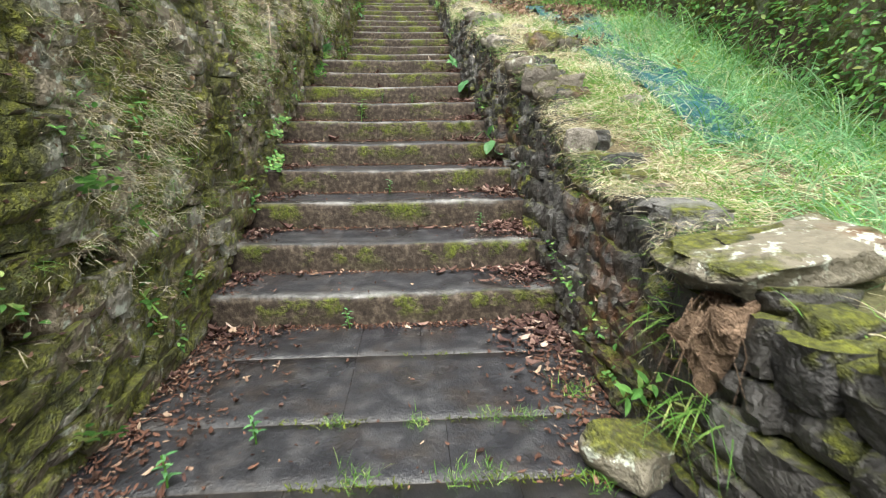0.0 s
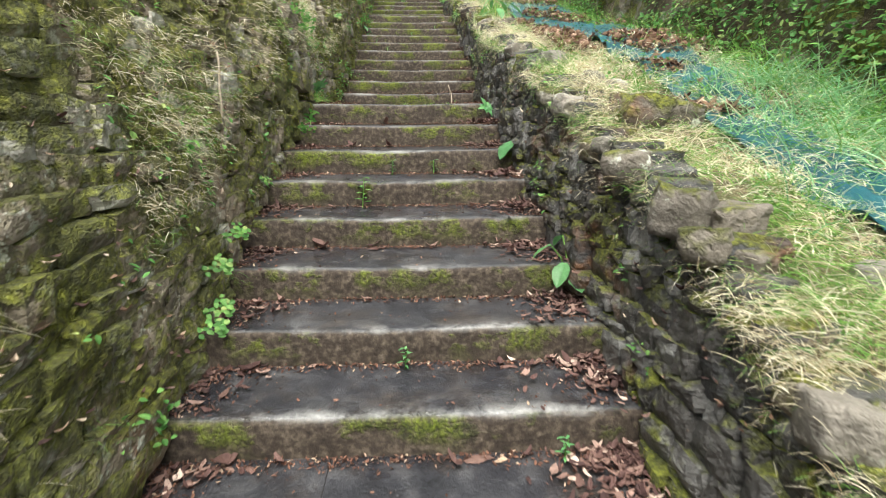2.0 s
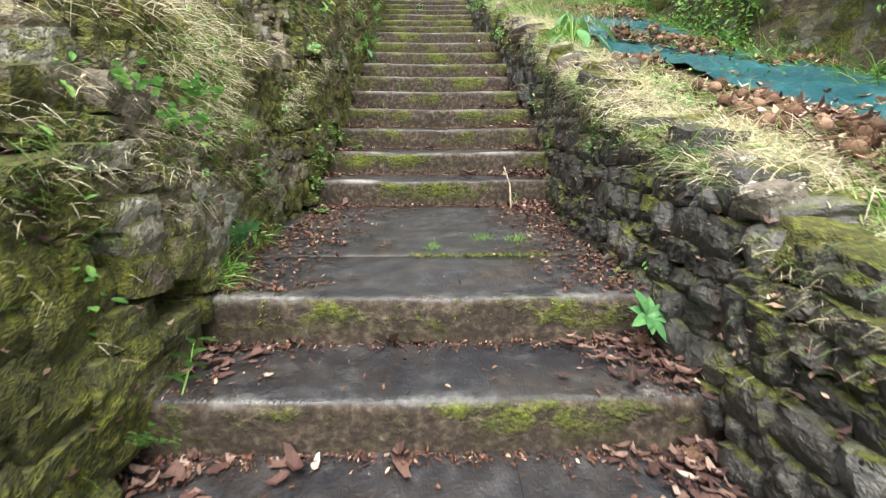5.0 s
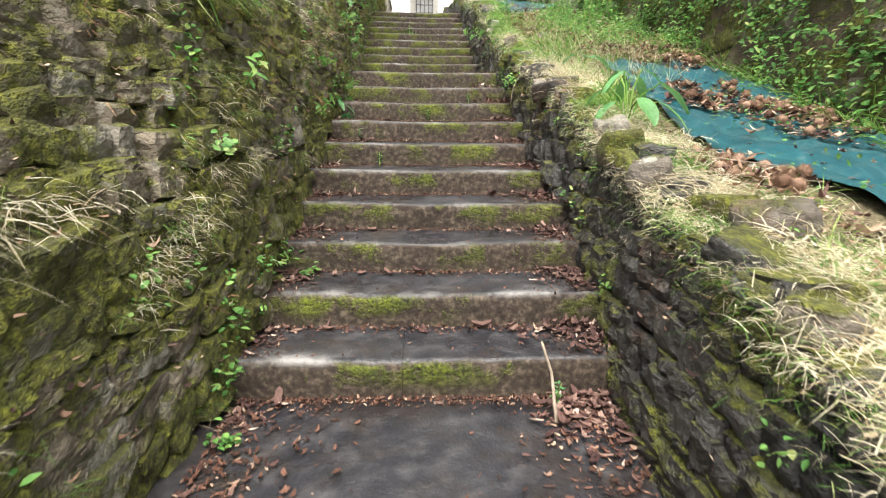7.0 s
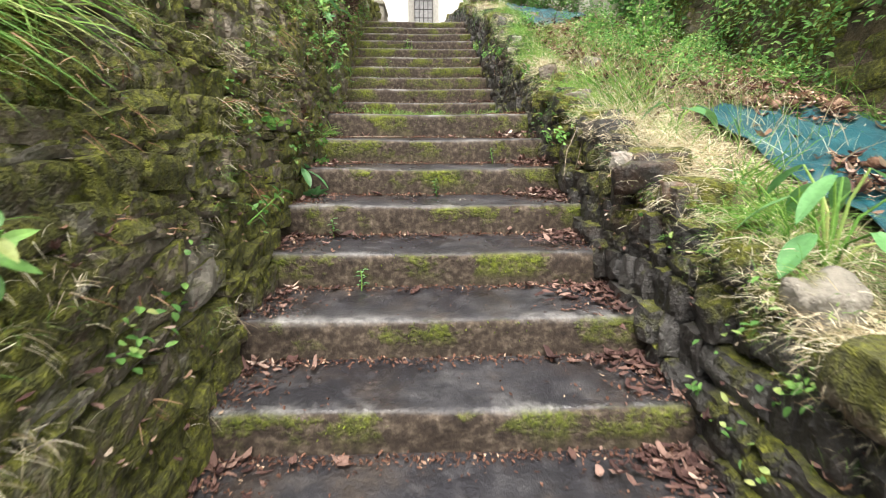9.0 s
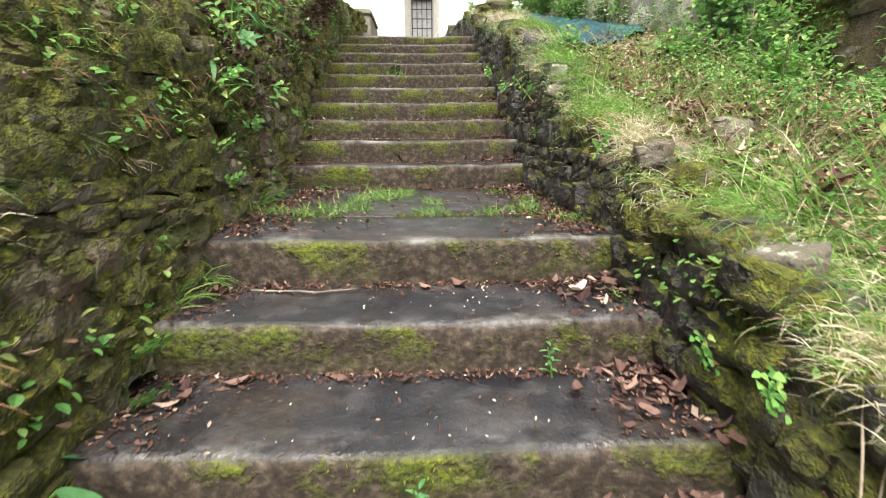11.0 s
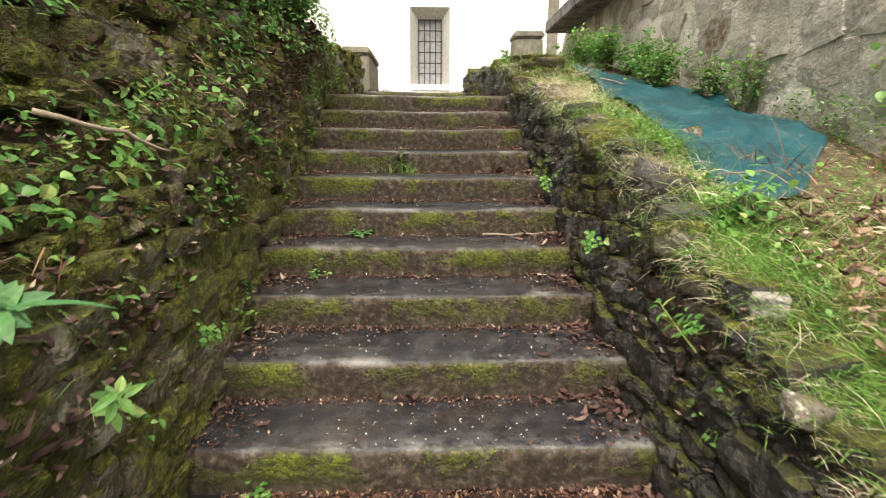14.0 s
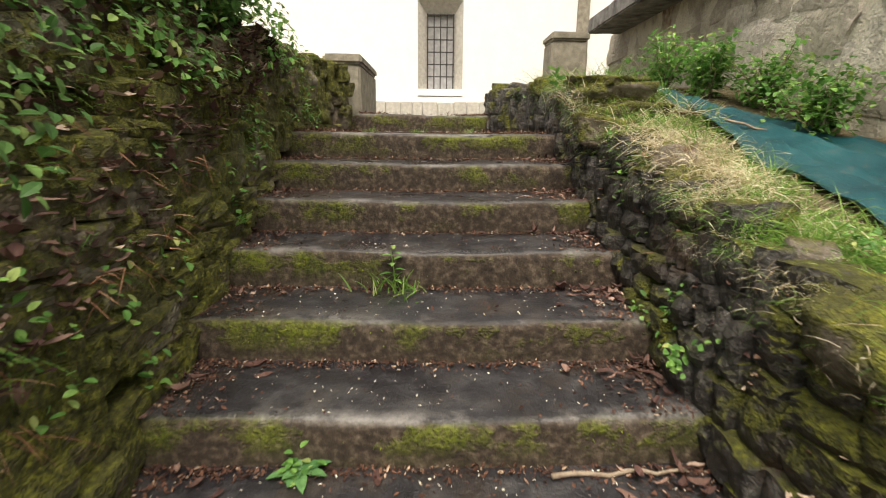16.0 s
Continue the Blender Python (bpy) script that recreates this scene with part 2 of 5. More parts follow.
def tarp_material():
    m, nt, bsdf, geo = begin("woven_teal_membrane")
    pos = geo.outputs["Position"]
    col = ramp_of(nt, noise_of(nt, pos, 3, 5, 0.7), [(0.3, (0.005, 0.045, 0.062)), (0.55, (0.01, 0.085, 0.105)), (0.8, (0.025, 0.15, 0.17))])
    dust = ramp_of(nt, noise_of(nt, pos, 12, 5, 0.7), [(0.55, 0.0), (0.75, 0.5)])
    nt.links.new(blend(nt, dust, col, (0.15, 0.12, 0.09)), bsdf.inputs["Base Color"])
    bsdf.inputs["Roughness"].default_value = 0.36
    weave = node(nt, "TexWave", Scale=90.0, Distortion=0.6)
    nt.links.new(pos, weave.inputs["Vector"])
    bumped(nt, bsdf, calc(nt, "ADD", weave.outputs["Fac"], calc(nt, "MULTIPLY", noise_of(nt, pos, 8, 4), 4.0)), 0.5, 0.006)
    return m


def mortar_material():
    m, nt, bsdf, geo = begin("old_lime_render")
    pos = geo.outputs["Position"]
    col = ramp_of(nt, noise_of(nt, pos, 1.6, 6, 0.7), [(0.3, (0.3, 0.28, 0.24)), (0.5, (0.55, 0.52, 0.45)), (0.7, (0.72, 0.69, 0.62))])
    low = ramp_of(nt, noise_of(nt, pos, 5, 4), [(0.5, 0.0), (0.7, 0.6)])
    nt.links.new(blend(nt, low, col, (0.1, 0.088, 0.07)), bsdf.inputs["Base Color"])
    bsdf.inputs["Roughness"].default_value = 0.92
    bumped(nt, bsdf, calc(nt, "ADD", noise_of(nt, pos, 7, 6, 0.7), noise_of(nt, pos, 45, 4)), 1.0, 0.03)
    return m


STEP = step_material()
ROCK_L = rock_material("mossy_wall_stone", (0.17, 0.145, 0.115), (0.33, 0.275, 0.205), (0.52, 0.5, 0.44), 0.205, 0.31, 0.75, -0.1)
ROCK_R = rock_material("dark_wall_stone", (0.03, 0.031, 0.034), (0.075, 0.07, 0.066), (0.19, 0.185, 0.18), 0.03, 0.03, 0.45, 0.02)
ROCK_B = rock_material("grey_building_stone", (0.3, 0.275, 0.235), (0.5, 0.465, 0.4), (0.6, 0.57, 0.52), -0.1, 0.02, 0.85)
SOIL = soil_material("dark_soil", (0.03, 0.023, 0.015), (0.075, 0.056, 0.034), (0.15, 0.115, 0.07))
RENDER_WALL = mortar_material()
STRAW = blade_material("dry_straw", [(0.0, (0.42, 0.34, 0.2)), (0.35, (0.66, 0.6, 0.42)), (0.75, (0.84, 0.8, 0.64)), (1.0, (0.36, 0.25, 0.14))])
GRASS = blade_material("green_grass", [(0.0, (0.07, 0.17, 0.03)), (0.45, (0.14, 0.31, 0.06)), (0.8, (0.24, 0.42, 0.1)), (1.0, (0.42, 0.46, 0.18))])
LUSH = blade_material("lush_grass", [(0.0, (0.11, 0.27, 0.12)), (0.45, (0.22, 0.45, 0.22)), (0.8, (0.36, 0.58, 0.34)), (1.0, (0.55, 0.6, 0.36))])
LEAF = blade_material("weed_leaf", [(0.0, (0.07, 0.19, 0.045)), (0.5, (0.14, 0.33, 0.085)), (0.85, (0.24, 0.45, 0.12)), (1.0, (0.42, 0.48, 0.18))], 0.45, 0.4)
BROAD = blade_material("broad_leaf", [(0.0, (0.07, 0.2, 0.075)), (1.0, (0.14, 0.31, 0.115))], 0.4, 0.3)
IVY = blade_material("ivy_leaf", [(0.0, (0.05, 0.14, 0.035)), (0.5, (0.11, 0.26, 0.075)), (0.9, (0.22, 0.4, 0.12)), (1.0, (0.4, 0.42, 0.15))], 0.4, 0.35)
DEAD = blade_material("dead_leaf", [(0.0, (0.035, 0.017, 0.016)), (0.4, (0.085, 0.044, 0.039)), (0.75, (0.145, 0.085, 0.07)), (0.93, (0.26, 0.17, 0.14)), (1.0, (0.55, 0.43, 0.36))], 0.75, 0.15)
LITTER = blade_material("reddish_leaf_crumbs", [(0.0, (0.03, 0.015, 0.011)), (0.45, (0.09, 0.042, 0.029)), (0.85, (0.16, 0.08, 0.055)), (1.0, (0.4, 0.3, 0.22))], 0.85, 0.1)
BURR = blade_material("chestnut_burr", [(0.0, (0.09, 0.048, 0.03)), (0.5, (0.17, 0.1, 0.065)), (1.0, (0.32, 0.21, 0.15))], 0.8, 0.1)
PETAL = blade_material("pale_petal", [(0.0, (0.6, 0.57, 0.45)), (1.0, (0.85, 0.84, 0.76))], 0.7, 0.3)
BRACKEN = blade_material("rusty_dead_stem", [(0.0, (0.1, 0.045, 0.025)), (0.5, (0.24, 0.12, 0.07)), (1.0, (0.42, 0.27, 0.17))], 0.8, 0.15)
TWIG = plain_material("dry_twig", (0.16, 0.12, 0.085), (0.38, 0.32, 0.25), 22, 0.85)
BANKROCK = rock_material("brown_bank_stone", (0.1, 0.085, 0.07), (0.2, 0.172, 0.14), (0.33, 0.3, 0.26), 0.0, 0.14)
PALE = rock_material("pale_loose_stone", (0.16, 0.145, 0.12), (0.27, 0.25, 0.21), (0.42, 0.4, 0.36), -0.08, 0.05)
CAP = rock_material("lichen_capping_stone", (0.16, 0.145, 0.11), (0.27, 0.24, 0.18), (0.4, 0.37, 0.3), -0.04, 0.5)
TARP = tarp_material()
PLASTER = plain_material("white_lime_plaster", (0.8, 0.805, 0.815), (0.86, 0.865, 0.87), 3, 0.9)
SHUTTER = plain_material("faded_shutter_paint", (0.3, 0.31, 0.33), (0.55, 0.56, 0.58), 7, 0.6)
GRANITE = plain_material("pale_granite", (0.36, 0.355, 0.33), (0.56, 0.55, 0.52), 14, 0.8, 0.5, 0.006)
POST = plain_material("weathered_granite", (0.15, 0.14, 0.11), (0.33, 0.31, 0.26), 9, 0.85, 0.7, 0.01)
IRON = plain_material("painted_iron", (0.02, 0.021, 0.024), (0.045, 0.042, 0.04), 30, 0.55, 0.3, 0.002)
CONCRETE = plain_material("stained_concrete", (0.02, 0.021, 0.023), (0.3, 0.3, 0.3), 5, 0.85, 0.7, 0.01)
ROOF = plain_material("clay_tile", (0.2, 0.09, 0.05), (0.3, 0.15, 0.09), 6, 0.85, 0.7, 0.02)
ROOTSOIL = plain_material("dry_root_soil", (0.1, 0.062, 0.038), (0.27, 0.18, 0.12), 16, 0.95, 1.0, 0.02)
MOSSCLUMP = blade_material("bright_moss", [(0.0, (0.06, 0.09, 0.01)), (1.0, (0.16, 0.2, 0.02))], 0.9, 0.2)
ORANGE = blade_material("orange_dry_grass", [(0.0, (0.3, 0.14, 0.03)), (1.0, (0.5, 0.3, 0.1))])


# ---------- mesh tools ----------
def mesh_of(name, verts, faces, material, smooth=False):
    me = bpy.data.meshes.new(name)
    me.from_pydata([tuple(v) for v in verts], [], [tuple(f) for f in faces])
    me.materials.append(material)
    if smooth:
        me.polygons.foreach_set("use_smooth", [True] * len(me.polygons))
    me.update()
    return me


def part(name, verts, faces, material, parent=None, label="", smooth=False):
    ob = new(name, mesh_of(name, verts, faces, material, smooth))
    if parent is not None:
        ob.parent = parent
    return tagged(ob, label)


def thing(name, label, category, group="", kind="", at=None):
    ob = new(name)
    if at is not None:
        ob.matrix_world = at
    return tagged(ob, label, category, group, kind)


def block(x0, x1, y0, y1, z0, z1, r=0.012, jitter=0.0, seed=0):
    """A box with bevelled edges, as lists of verts and faces."""
    bm = bmesh.new()
    bmesh.ops.create_cube(bm, size=1)
    for v in bm.verts:
        v.co = Vector(((x0 + x1) / 2 + v.co.x * (x1 - x0), (y0 + y1) / 2 + v.co.y * (y1 - y0), (z0 + z1) / 2 + v.co.z * (z1 - z0)))
    if r:
        bmesh.ops.bevel(bm, geom=bm.edges[:], offset=r, segments=2, affect="EDGES")
    if jitter:
        bmesh.ops.subdivide_edges(bm, edges=bm.edges[:], cuts=3, use_grid_fill=True)
        for v in bm.verts:
            v.co += Vector(noise.noise_vector(v.co * 4 + Vector((seed, 0, 0)))) * jitter
    bm.verts.ensure_lookup_table()
    out = [v.co[:] for v in bm.verts], [[v.index for v in f.verts] for f in bm.faces]
    bm.free()
    return out


class Heap:
    """Many small pieces that become one mesh."""

    def __init__(self):
        self.verts, self.faces, self.count = [], [], 0

    def add(self, verts, faces):
        self.verts.append(np.asarray(verts, float))
        self.faces += [tuple(i + self.count for i in f) for f in faces]
        self.count += len(verts)

    def made(self, name, material, parent=None, label="", category="", smooth=False, kind="stuff"):
        if not self.count:
            return None
        ob = part(name, np.concatenate(self.verts), self.faces, material, parent, label, smooth)
        return tagged(ob, "", category, "", kind)


def blade(heap, root, way, length, width, bend, rng):
    """One grass blade: way is the direction it starts in; it bends down towards its own side."""
    way = np.array(way, float)
    way /= np.linalg.norm(way) + 1e-9
    side = np.cross(way, rng.normal(size=3))
    side /= np.linalg.norm(side) + 1e-9
    fall = np.array([way[0], way[1], 0.0])
    n = np.linalg.norm(fall)
    fall = fall / n if n > 0.05 else rng.normal(size=3) * [0.7, 0.7, 0]
    pts = []
    p, d = np.array(root, float), way
    for i in range(4):
        w = width * (1, 0.9, 0.6, 0)[i] / 2
        pts += [p - side * w, p + side * w] if i < 3 else [p]
        d = d + bend * (fall * 0.35 + np.array([0, 0, -0.45]))
        d = d / (np.linalg.norm(d) + 1e-9)
        p = p + d * length / 3
    heap.add(pts, [(0, 1, 3, 2), (2, 3, 5, 4), (4, 5, 6)])


def tuft(heap, root, n, length, rng, spread=0.5, lean=(0, 0, 1), width=0.006, bend=0.7, radius=0.04):
    lean = np.array(lean, float)
    for _ in range(n):
        way = lean + rng.normal(size=3) * spread
        off = rng.normal(size=3) * [radius, radius, radius * 0.3]
        blade(heap, np.array(root) + off, way, length * rng.uniform(0.5, 1.15), width * rng.uniform(0.6, 1.3), bend * rng.uniform(0.4, 1.4), rng)


LEAF_OUTLINE = [(0.0, 0.06), (0.25, 0.8), (0.55, 1.0), (0.82, 0.6), (1.0, 0.0)]


def leaf(heap, root, way, up, length, width, rng, curl=0.25, fold=0.25):
    """One leaf with a folded midrib and a drooping or curled tip."""
    way, up = np.array(way, float), np.array(up, float)
    way /= np.linalg.norm(way) + 1e-9
    side = np.cross(way, up)
    side /= np.linalg.norm(side) + 1e-9
    up = np.cross(side, way)
    pts = []
    for s, w in LEAF_OUTLINE:
        mid = np.array(root) + way * length * s - up * curl * length * s * s
        if 0 < s < 1:
            lift = up * fold * width * 0.5 * w
            pts += [mid - side * width * 0.5 * w + lift, mid, mid + side * width * 0.5 * w + lift]
        else:
            pts += [mid]
    heap.add(pts, [(0, 2, 1), (0, 3, 2), (1, 2, 5, 4), (2, 3, 6, 5), (4, 5, 8, 7), (5, 6, 9, 8), (7, 8, 10), (8, 9, 10)])


def crumpled(heap, root, length, width, rng, lift=0.3):
    """A dry dead leaf: lobed outline, cupped and twisted."""
    a = rng.uniform(0, 6.28)
    ca, sa, cup, twist = math.cos(a), math.sin(a), rng.uniform(-0.4, 1.4), rng.normal() * lift
    pts = [np.array((root[0], root[1], root[2] + 0.004 + max(0.0, -cup) * width * 0.4))]
    n = 9
    for k in range(n):
        b = 2 * math.pi * k / n
        r = rng.uniform(0.6, 1.15)
        u, v = math.cos(b) * length * 0.5 * r, math.sin(b) * width * 0.5 * r
        z = cup * (u * u / length + v * v / width) * 1.6 + twist * v * u / length + rng.normal() * 0.05 * width
        pts.append(np.array((root[0] + ca * u - sa * v, root[1] + sa * u + ca * v, root[2] + 0.005 + max(z, -0.006))))
    heap.add(pts, [(0, 1 + k, 1 + (k + 1) % n) for k in range(n)])


def broad_leaf(heap, root, way, up, length, width, curl=0.3, fold=0.2, seed=0):
    """A large leaf: heart-shaped outline, sunken midrib, waved margin."""
    way, up = np.array(way, float), np.array(up, float)
    way /= np.linalg.norm(way) + 1e-9
    side = np.cross(way, up)
    side /= np.linalg.norm(side) + 1e-9
    up = np.cross(side, way)
    rows, cols, pts = 10, 6, []
    for i in range(rows + 1):
        s = i / rows
        w = max(0.02, math.sin(math.pi * min(1, s * 0.93 + 0.07)) ** 0.75) * width * 0.5
        mid = np.array(root) + way * length * s - up * curl * length * s * s
        for j in range(cols + 1):
            t = j / cols * 2 - 1
            wave = 0.05 * width * noise.noise((s * 4, t * 2 + seed, seed)) * abs(t) * 2
            rib = 0.012 * width * abs(math.sin(s * 22 + abs(t) * 5))
            pts.append(mid + side * w * t + up * (fold * w * abs(t) + wave + rib))
    n = cols + 1
    heap.add(pts, [(i * n + j, i * n + j + 1, (i + 1) * n + j + 1, (i + 1) * n + j) for i in range(rows) for j in range(cols)])


def tube(points, radii, sides=6):
    """A bent stick or stem through the given points."""
    pts = [Vector(p) for p in points]
    verts, faces = [], []
    for i, p in enumerate(pts):
        d = (pts[min(i + 1, len(pts) - 1)] - pts[max(i - 1, 0)]).normalized()
        q = d.to_track_quat("Z", "Y")
        for k in range(sides):
            a = 2 * math.pi * k / sides
            verts.append(p + q @ Vector((math.cos(a), math.sin(a), 0)) * radii[i])
    for i in range(len(pts) - 1):
        for k in range(sides):
            a, b = i * sides + k, i * sides + (k + 1) % sides
            faces.append((a, b, b + sides, a + sides))
    faces.append(tuple(range(sides))[::-1])
    faces.append(tuple(range((len(pts) - 1) * sides, len(pts) * sides)))
    return verts, faces


def rock_shape(seed, n=3, blocky=0.55, rough=0.16):
    """A quarried stone in a unit box: a cube grid, part rounded, knocked about by noise."""
    index, verts, faces = {}, [], []

    def corner(p):
        if p not in index:
            index[p] = len(verts)
            c = Vector(p) * (2 / n) - Vector((1, 1, 1))
            round_part = c.normalized() * 1.12
            q = c * blocky + round_part * (1 - blocky)
            q += Vector(noise.noise_vector(q * 0.9 + Vector((seed * 7.3, seed * 1.7, 0)))) * rough * 2
            q += Vector(noise.noise_vector(q * 2.6 + Vector((0, seed * 3.1, 5)))) * rough * 0.8
            q += Vector(noise.noise_vector(q * 6.0 + Vector((seed * 2.1, 0, 9)))) * rough * 0.12
            verts.append(q * 0.5)
        return index[p]

    for axis in range(3):
        for end in (0, n):
            for i in range(n):
                for j in range(n):
                    quad = []
                    for a, b in ((0, 0), (1, 0), (1, 1), (0, 1)):
                        p = [0, 0, 0]
                        p[axis], p[(axis + 1) % 3], p[(axis + 2) % 3] = end, i + a, j + b
                        quad.append(corner(tuple(p)))
                    faces.append(quad if end else quad[::-1])
    return np.array([v[:] for v in verts]), faces


LITTERLEAF = blade_material("bleached_dead_leaf", [(0.0, (0.16, 0.09, 0.06)), (0.4, (0.3, 0.19, 0.13)), (0.8, (0.45, 0.33, 0.24)), (1.0, (0.6, 0.5, 0.4))], 0.75, 0.2)
ROCKS = [rock_shape(s, 5, 0.62, 0.11) for s in range(24)]
SLABS = [rock_shape(s + 50, 5, 0.72, 0.09) for s in range(24)]


def turned(verts, size, angles, place):
    e = Euler(angles).to_matrix()
    return (np.asarray(verts) * size) @ np.array(e).T + np.array(place)


def stone_wall(owner, name, rng, face, top, y0, y1, z0, z1, depth, material, course=(0.07, 0.15), long=(0.13, 0.42),
               stretch=None, proud=0.04, keep=None, base=ramp, shapes=SLABS, flip=1, fill=1.1):
    """Dry-stone courses: the stones of the given stretch are pieces of their own, the rest one mesh."""
    rest, made, meshes = Heap(), 0, {}
    z = z0
    while z < z1:
        high = rng.uniform(*course)
        y = y0 + rng.uniform(0, 0.2)
        while y < y1:
            wide = rng.uniform(*long) * (0.7 + 2.2 * high)
            yc = y + wide / 2
            zc = z + high / 2 + 0.05 * noise.noise((yc * 0.8, z * 2, 4))
            h = zc - base(yc)
            y += wide * 0.97
            if h < -0.08 or h > top(yc):
                continue
            if keep is not None and rng.random() > keep(yc, h):
                continue
            hh = high * rng.uniform(0.85, 1.25)
            size = (depth * rng.uniform(0.8, 1.2), wide * fill, hh * fill)
            x = face(yc, max(h, 0)) + flip * (size[0] * 0.5 - proud * rng.uniform(-0.2, 1.0))
            turn = (rng.normal() * 0.1, rng.normal() * 0.05, rng.normal() * 0.05)
            k = int(rng.integers(len(shapes)))
            if stretch and stretch[0] < yc < stretch[1] and made < 300:
                if k not in meshes:
                    meshes[k] = mesh_of("stone", shapes[k][0], shapes[k][1], material, False)
                ob = new("stone", meshes[k])
                ob.matrix_world = Matrix.LocRotScale((x, yc, zc), Euler(turn), size)
                ob.parent = owner
                made += 1
            else:
                rest.add(turned(shapes[k][0], size, turn, (x, yc, zc)), shapes[k][1])
        z += high * 0.93
    rest.made(name, material, owner, smooth=False)


# ---------- ground: one sheet with the stair trench, the banks and the wall cores ----------
def ground_sheet():
    ys = [-60, -25, -12, -7] + list(np.arange(-5, 21.6, 0.14)) + [22, 24, 30, 45, 80, 160]
    rows, mat_of = [], []
    for y in ys:
        f, el, er, lt = ramp(y), edge_left(y), edge_right(y), left_top(y)
        flat = y > 20.8
        row = []
        for x, dz in ((-120, 3.0), (-30, 2.6), (-9, 1.6), (-5, 1.0)):
            row.append((x, y, 5.6 if flat else f + lt + dz * (0.15 if y > 16.5 else 1)))
        for h in (2.3, 1.9, 1.5, 1.15, 0.8, 0.5, 0.2, -0.3):
            hh = min(h, lt + 0.02 * h)
            x = left_face(y, hh) - 0.14 - (0.25 * (h - hh))
            x += 0.02 * noise.noise((y * 2, h * 3, 1)) if h > -0.2 else 0
            row.append((x, y, 5.55 if flat else f + hh))
        row.append((el * 0.3, y, 5.55 if flat else f - 0.3))
        row.append((er * 0.5, y, 5.55 if flat else f - 0.3))
        top = bank(er + 0.2, y)
        row.append((er + 0.04, y, 5.55 if flat else f - 0.3))
        row.append((er + 0.05, y, 5.56 if flat else f))
        row.append((er + 0.13, y, 5.57 if flat else max(f, top - 0.06)))
        for k in range(16):
            x = er + 0.3 + (2.5 - er - 0.3) * k / 15
            row.append((x, y, 5.58 if flat else bank(x, y)))
        back = 0 if y > 14 else float(np.interp(y, [13, 14], [1.0, 0.2]))
        b = bank(2.5, y)
        for x, dz in ((2.58, 0.5), (2.66, 1.1), (2.8, 1.7), (3.6, 2.1), (9, 3.0), (30, 4.0), (120, 5.0)):
            row.append((x, y, 5.6 if flat else b + dz * back))
        rows.append(row)
    n = len(rows[0])
    verts = [v for r in rows for v in r]
    faces = [(i * n + j, i * n + j + 1, (i + 1) * n + j + 1, (i + 1) * n + j) for i in range(len(rows) - 1) for j in range(n - 1)]
    ob = part("ground", verts, faces, SOIL, smooth=True)
    return tagged(ob, "dark mossy soil of the terraced hillside", "ground", "", "structure")


ground_sheet()


# ---------- stairs ----------
def step_block(owner, name, x0, x1, y0, y1, z, rise, rng, lip=True):
    """One stone of a step: riser, worn lip and slightly dished tread; a paving slab (no lip) has sharp flush edges."""
    nx = max(4, int((x1 - x0) / 0.045))
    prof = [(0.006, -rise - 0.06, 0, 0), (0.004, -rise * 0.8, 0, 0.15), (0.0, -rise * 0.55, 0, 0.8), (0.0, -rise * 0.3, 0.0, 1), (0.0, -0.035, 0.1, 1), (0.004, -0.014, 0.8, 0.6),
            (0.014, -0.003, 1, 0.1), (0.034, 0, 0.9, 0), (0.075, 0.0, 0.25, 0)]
    if not lip:
        prof = [(0.0, -rise - 0.06, 0, 0), (0.0, -0.006, 0, 0), (0.003, 0, 0, 0), (0.075, 0, 0, 0)]
    length = y1 - y0
    for s in (0.3, 0.5, 0.7, 0.85, 1.0):
        prof.append((0.075 + (length - 0.075) * s, -0.004 * math.sin(math.pi * s), 0, 0))
    prof.append((length, -rise - 0.06, 0, 0))
    verts, wear_gloss, riser = [], [], []
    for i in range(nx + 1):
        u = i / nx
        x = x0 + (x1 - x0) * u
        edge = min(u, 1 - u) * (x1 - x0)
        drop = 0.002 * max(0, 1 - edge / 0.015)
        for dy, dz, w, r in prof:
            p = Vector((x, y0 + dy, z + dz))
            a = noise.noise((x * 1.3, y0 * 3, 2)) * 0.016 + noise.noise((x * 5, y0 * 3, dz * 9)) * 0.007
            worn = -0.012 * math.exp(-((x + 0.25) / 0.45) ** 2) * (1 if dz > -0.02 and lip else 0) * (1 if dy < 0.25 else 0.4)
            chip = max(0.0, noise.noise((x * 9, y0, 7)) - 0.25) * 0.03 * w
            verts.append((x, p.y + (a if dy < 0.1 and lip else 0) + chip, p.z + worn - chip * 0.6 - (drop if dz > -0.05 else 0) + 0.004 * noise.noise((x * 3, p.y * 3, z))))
            wear_gloss.append(w)
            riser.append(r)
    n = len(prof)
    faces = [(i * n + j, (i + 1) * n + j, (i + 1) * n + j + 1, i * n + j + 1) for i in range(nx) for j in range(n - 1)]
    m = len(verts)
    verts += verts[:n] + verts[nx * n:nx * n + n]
    wear_gloss, riser = wear_gloss + [0.0] * 2 * n, riser + [0.0] * 2 * n
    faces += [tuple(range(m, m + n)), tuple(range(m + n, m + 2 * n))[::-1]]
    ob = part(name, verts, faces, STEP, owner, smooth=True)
    for key, data in (("wear_gloss", wear_gloss), ("riser", riser)):
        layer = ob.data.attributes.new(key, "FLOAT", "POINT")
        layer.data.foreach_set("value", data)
    return ob


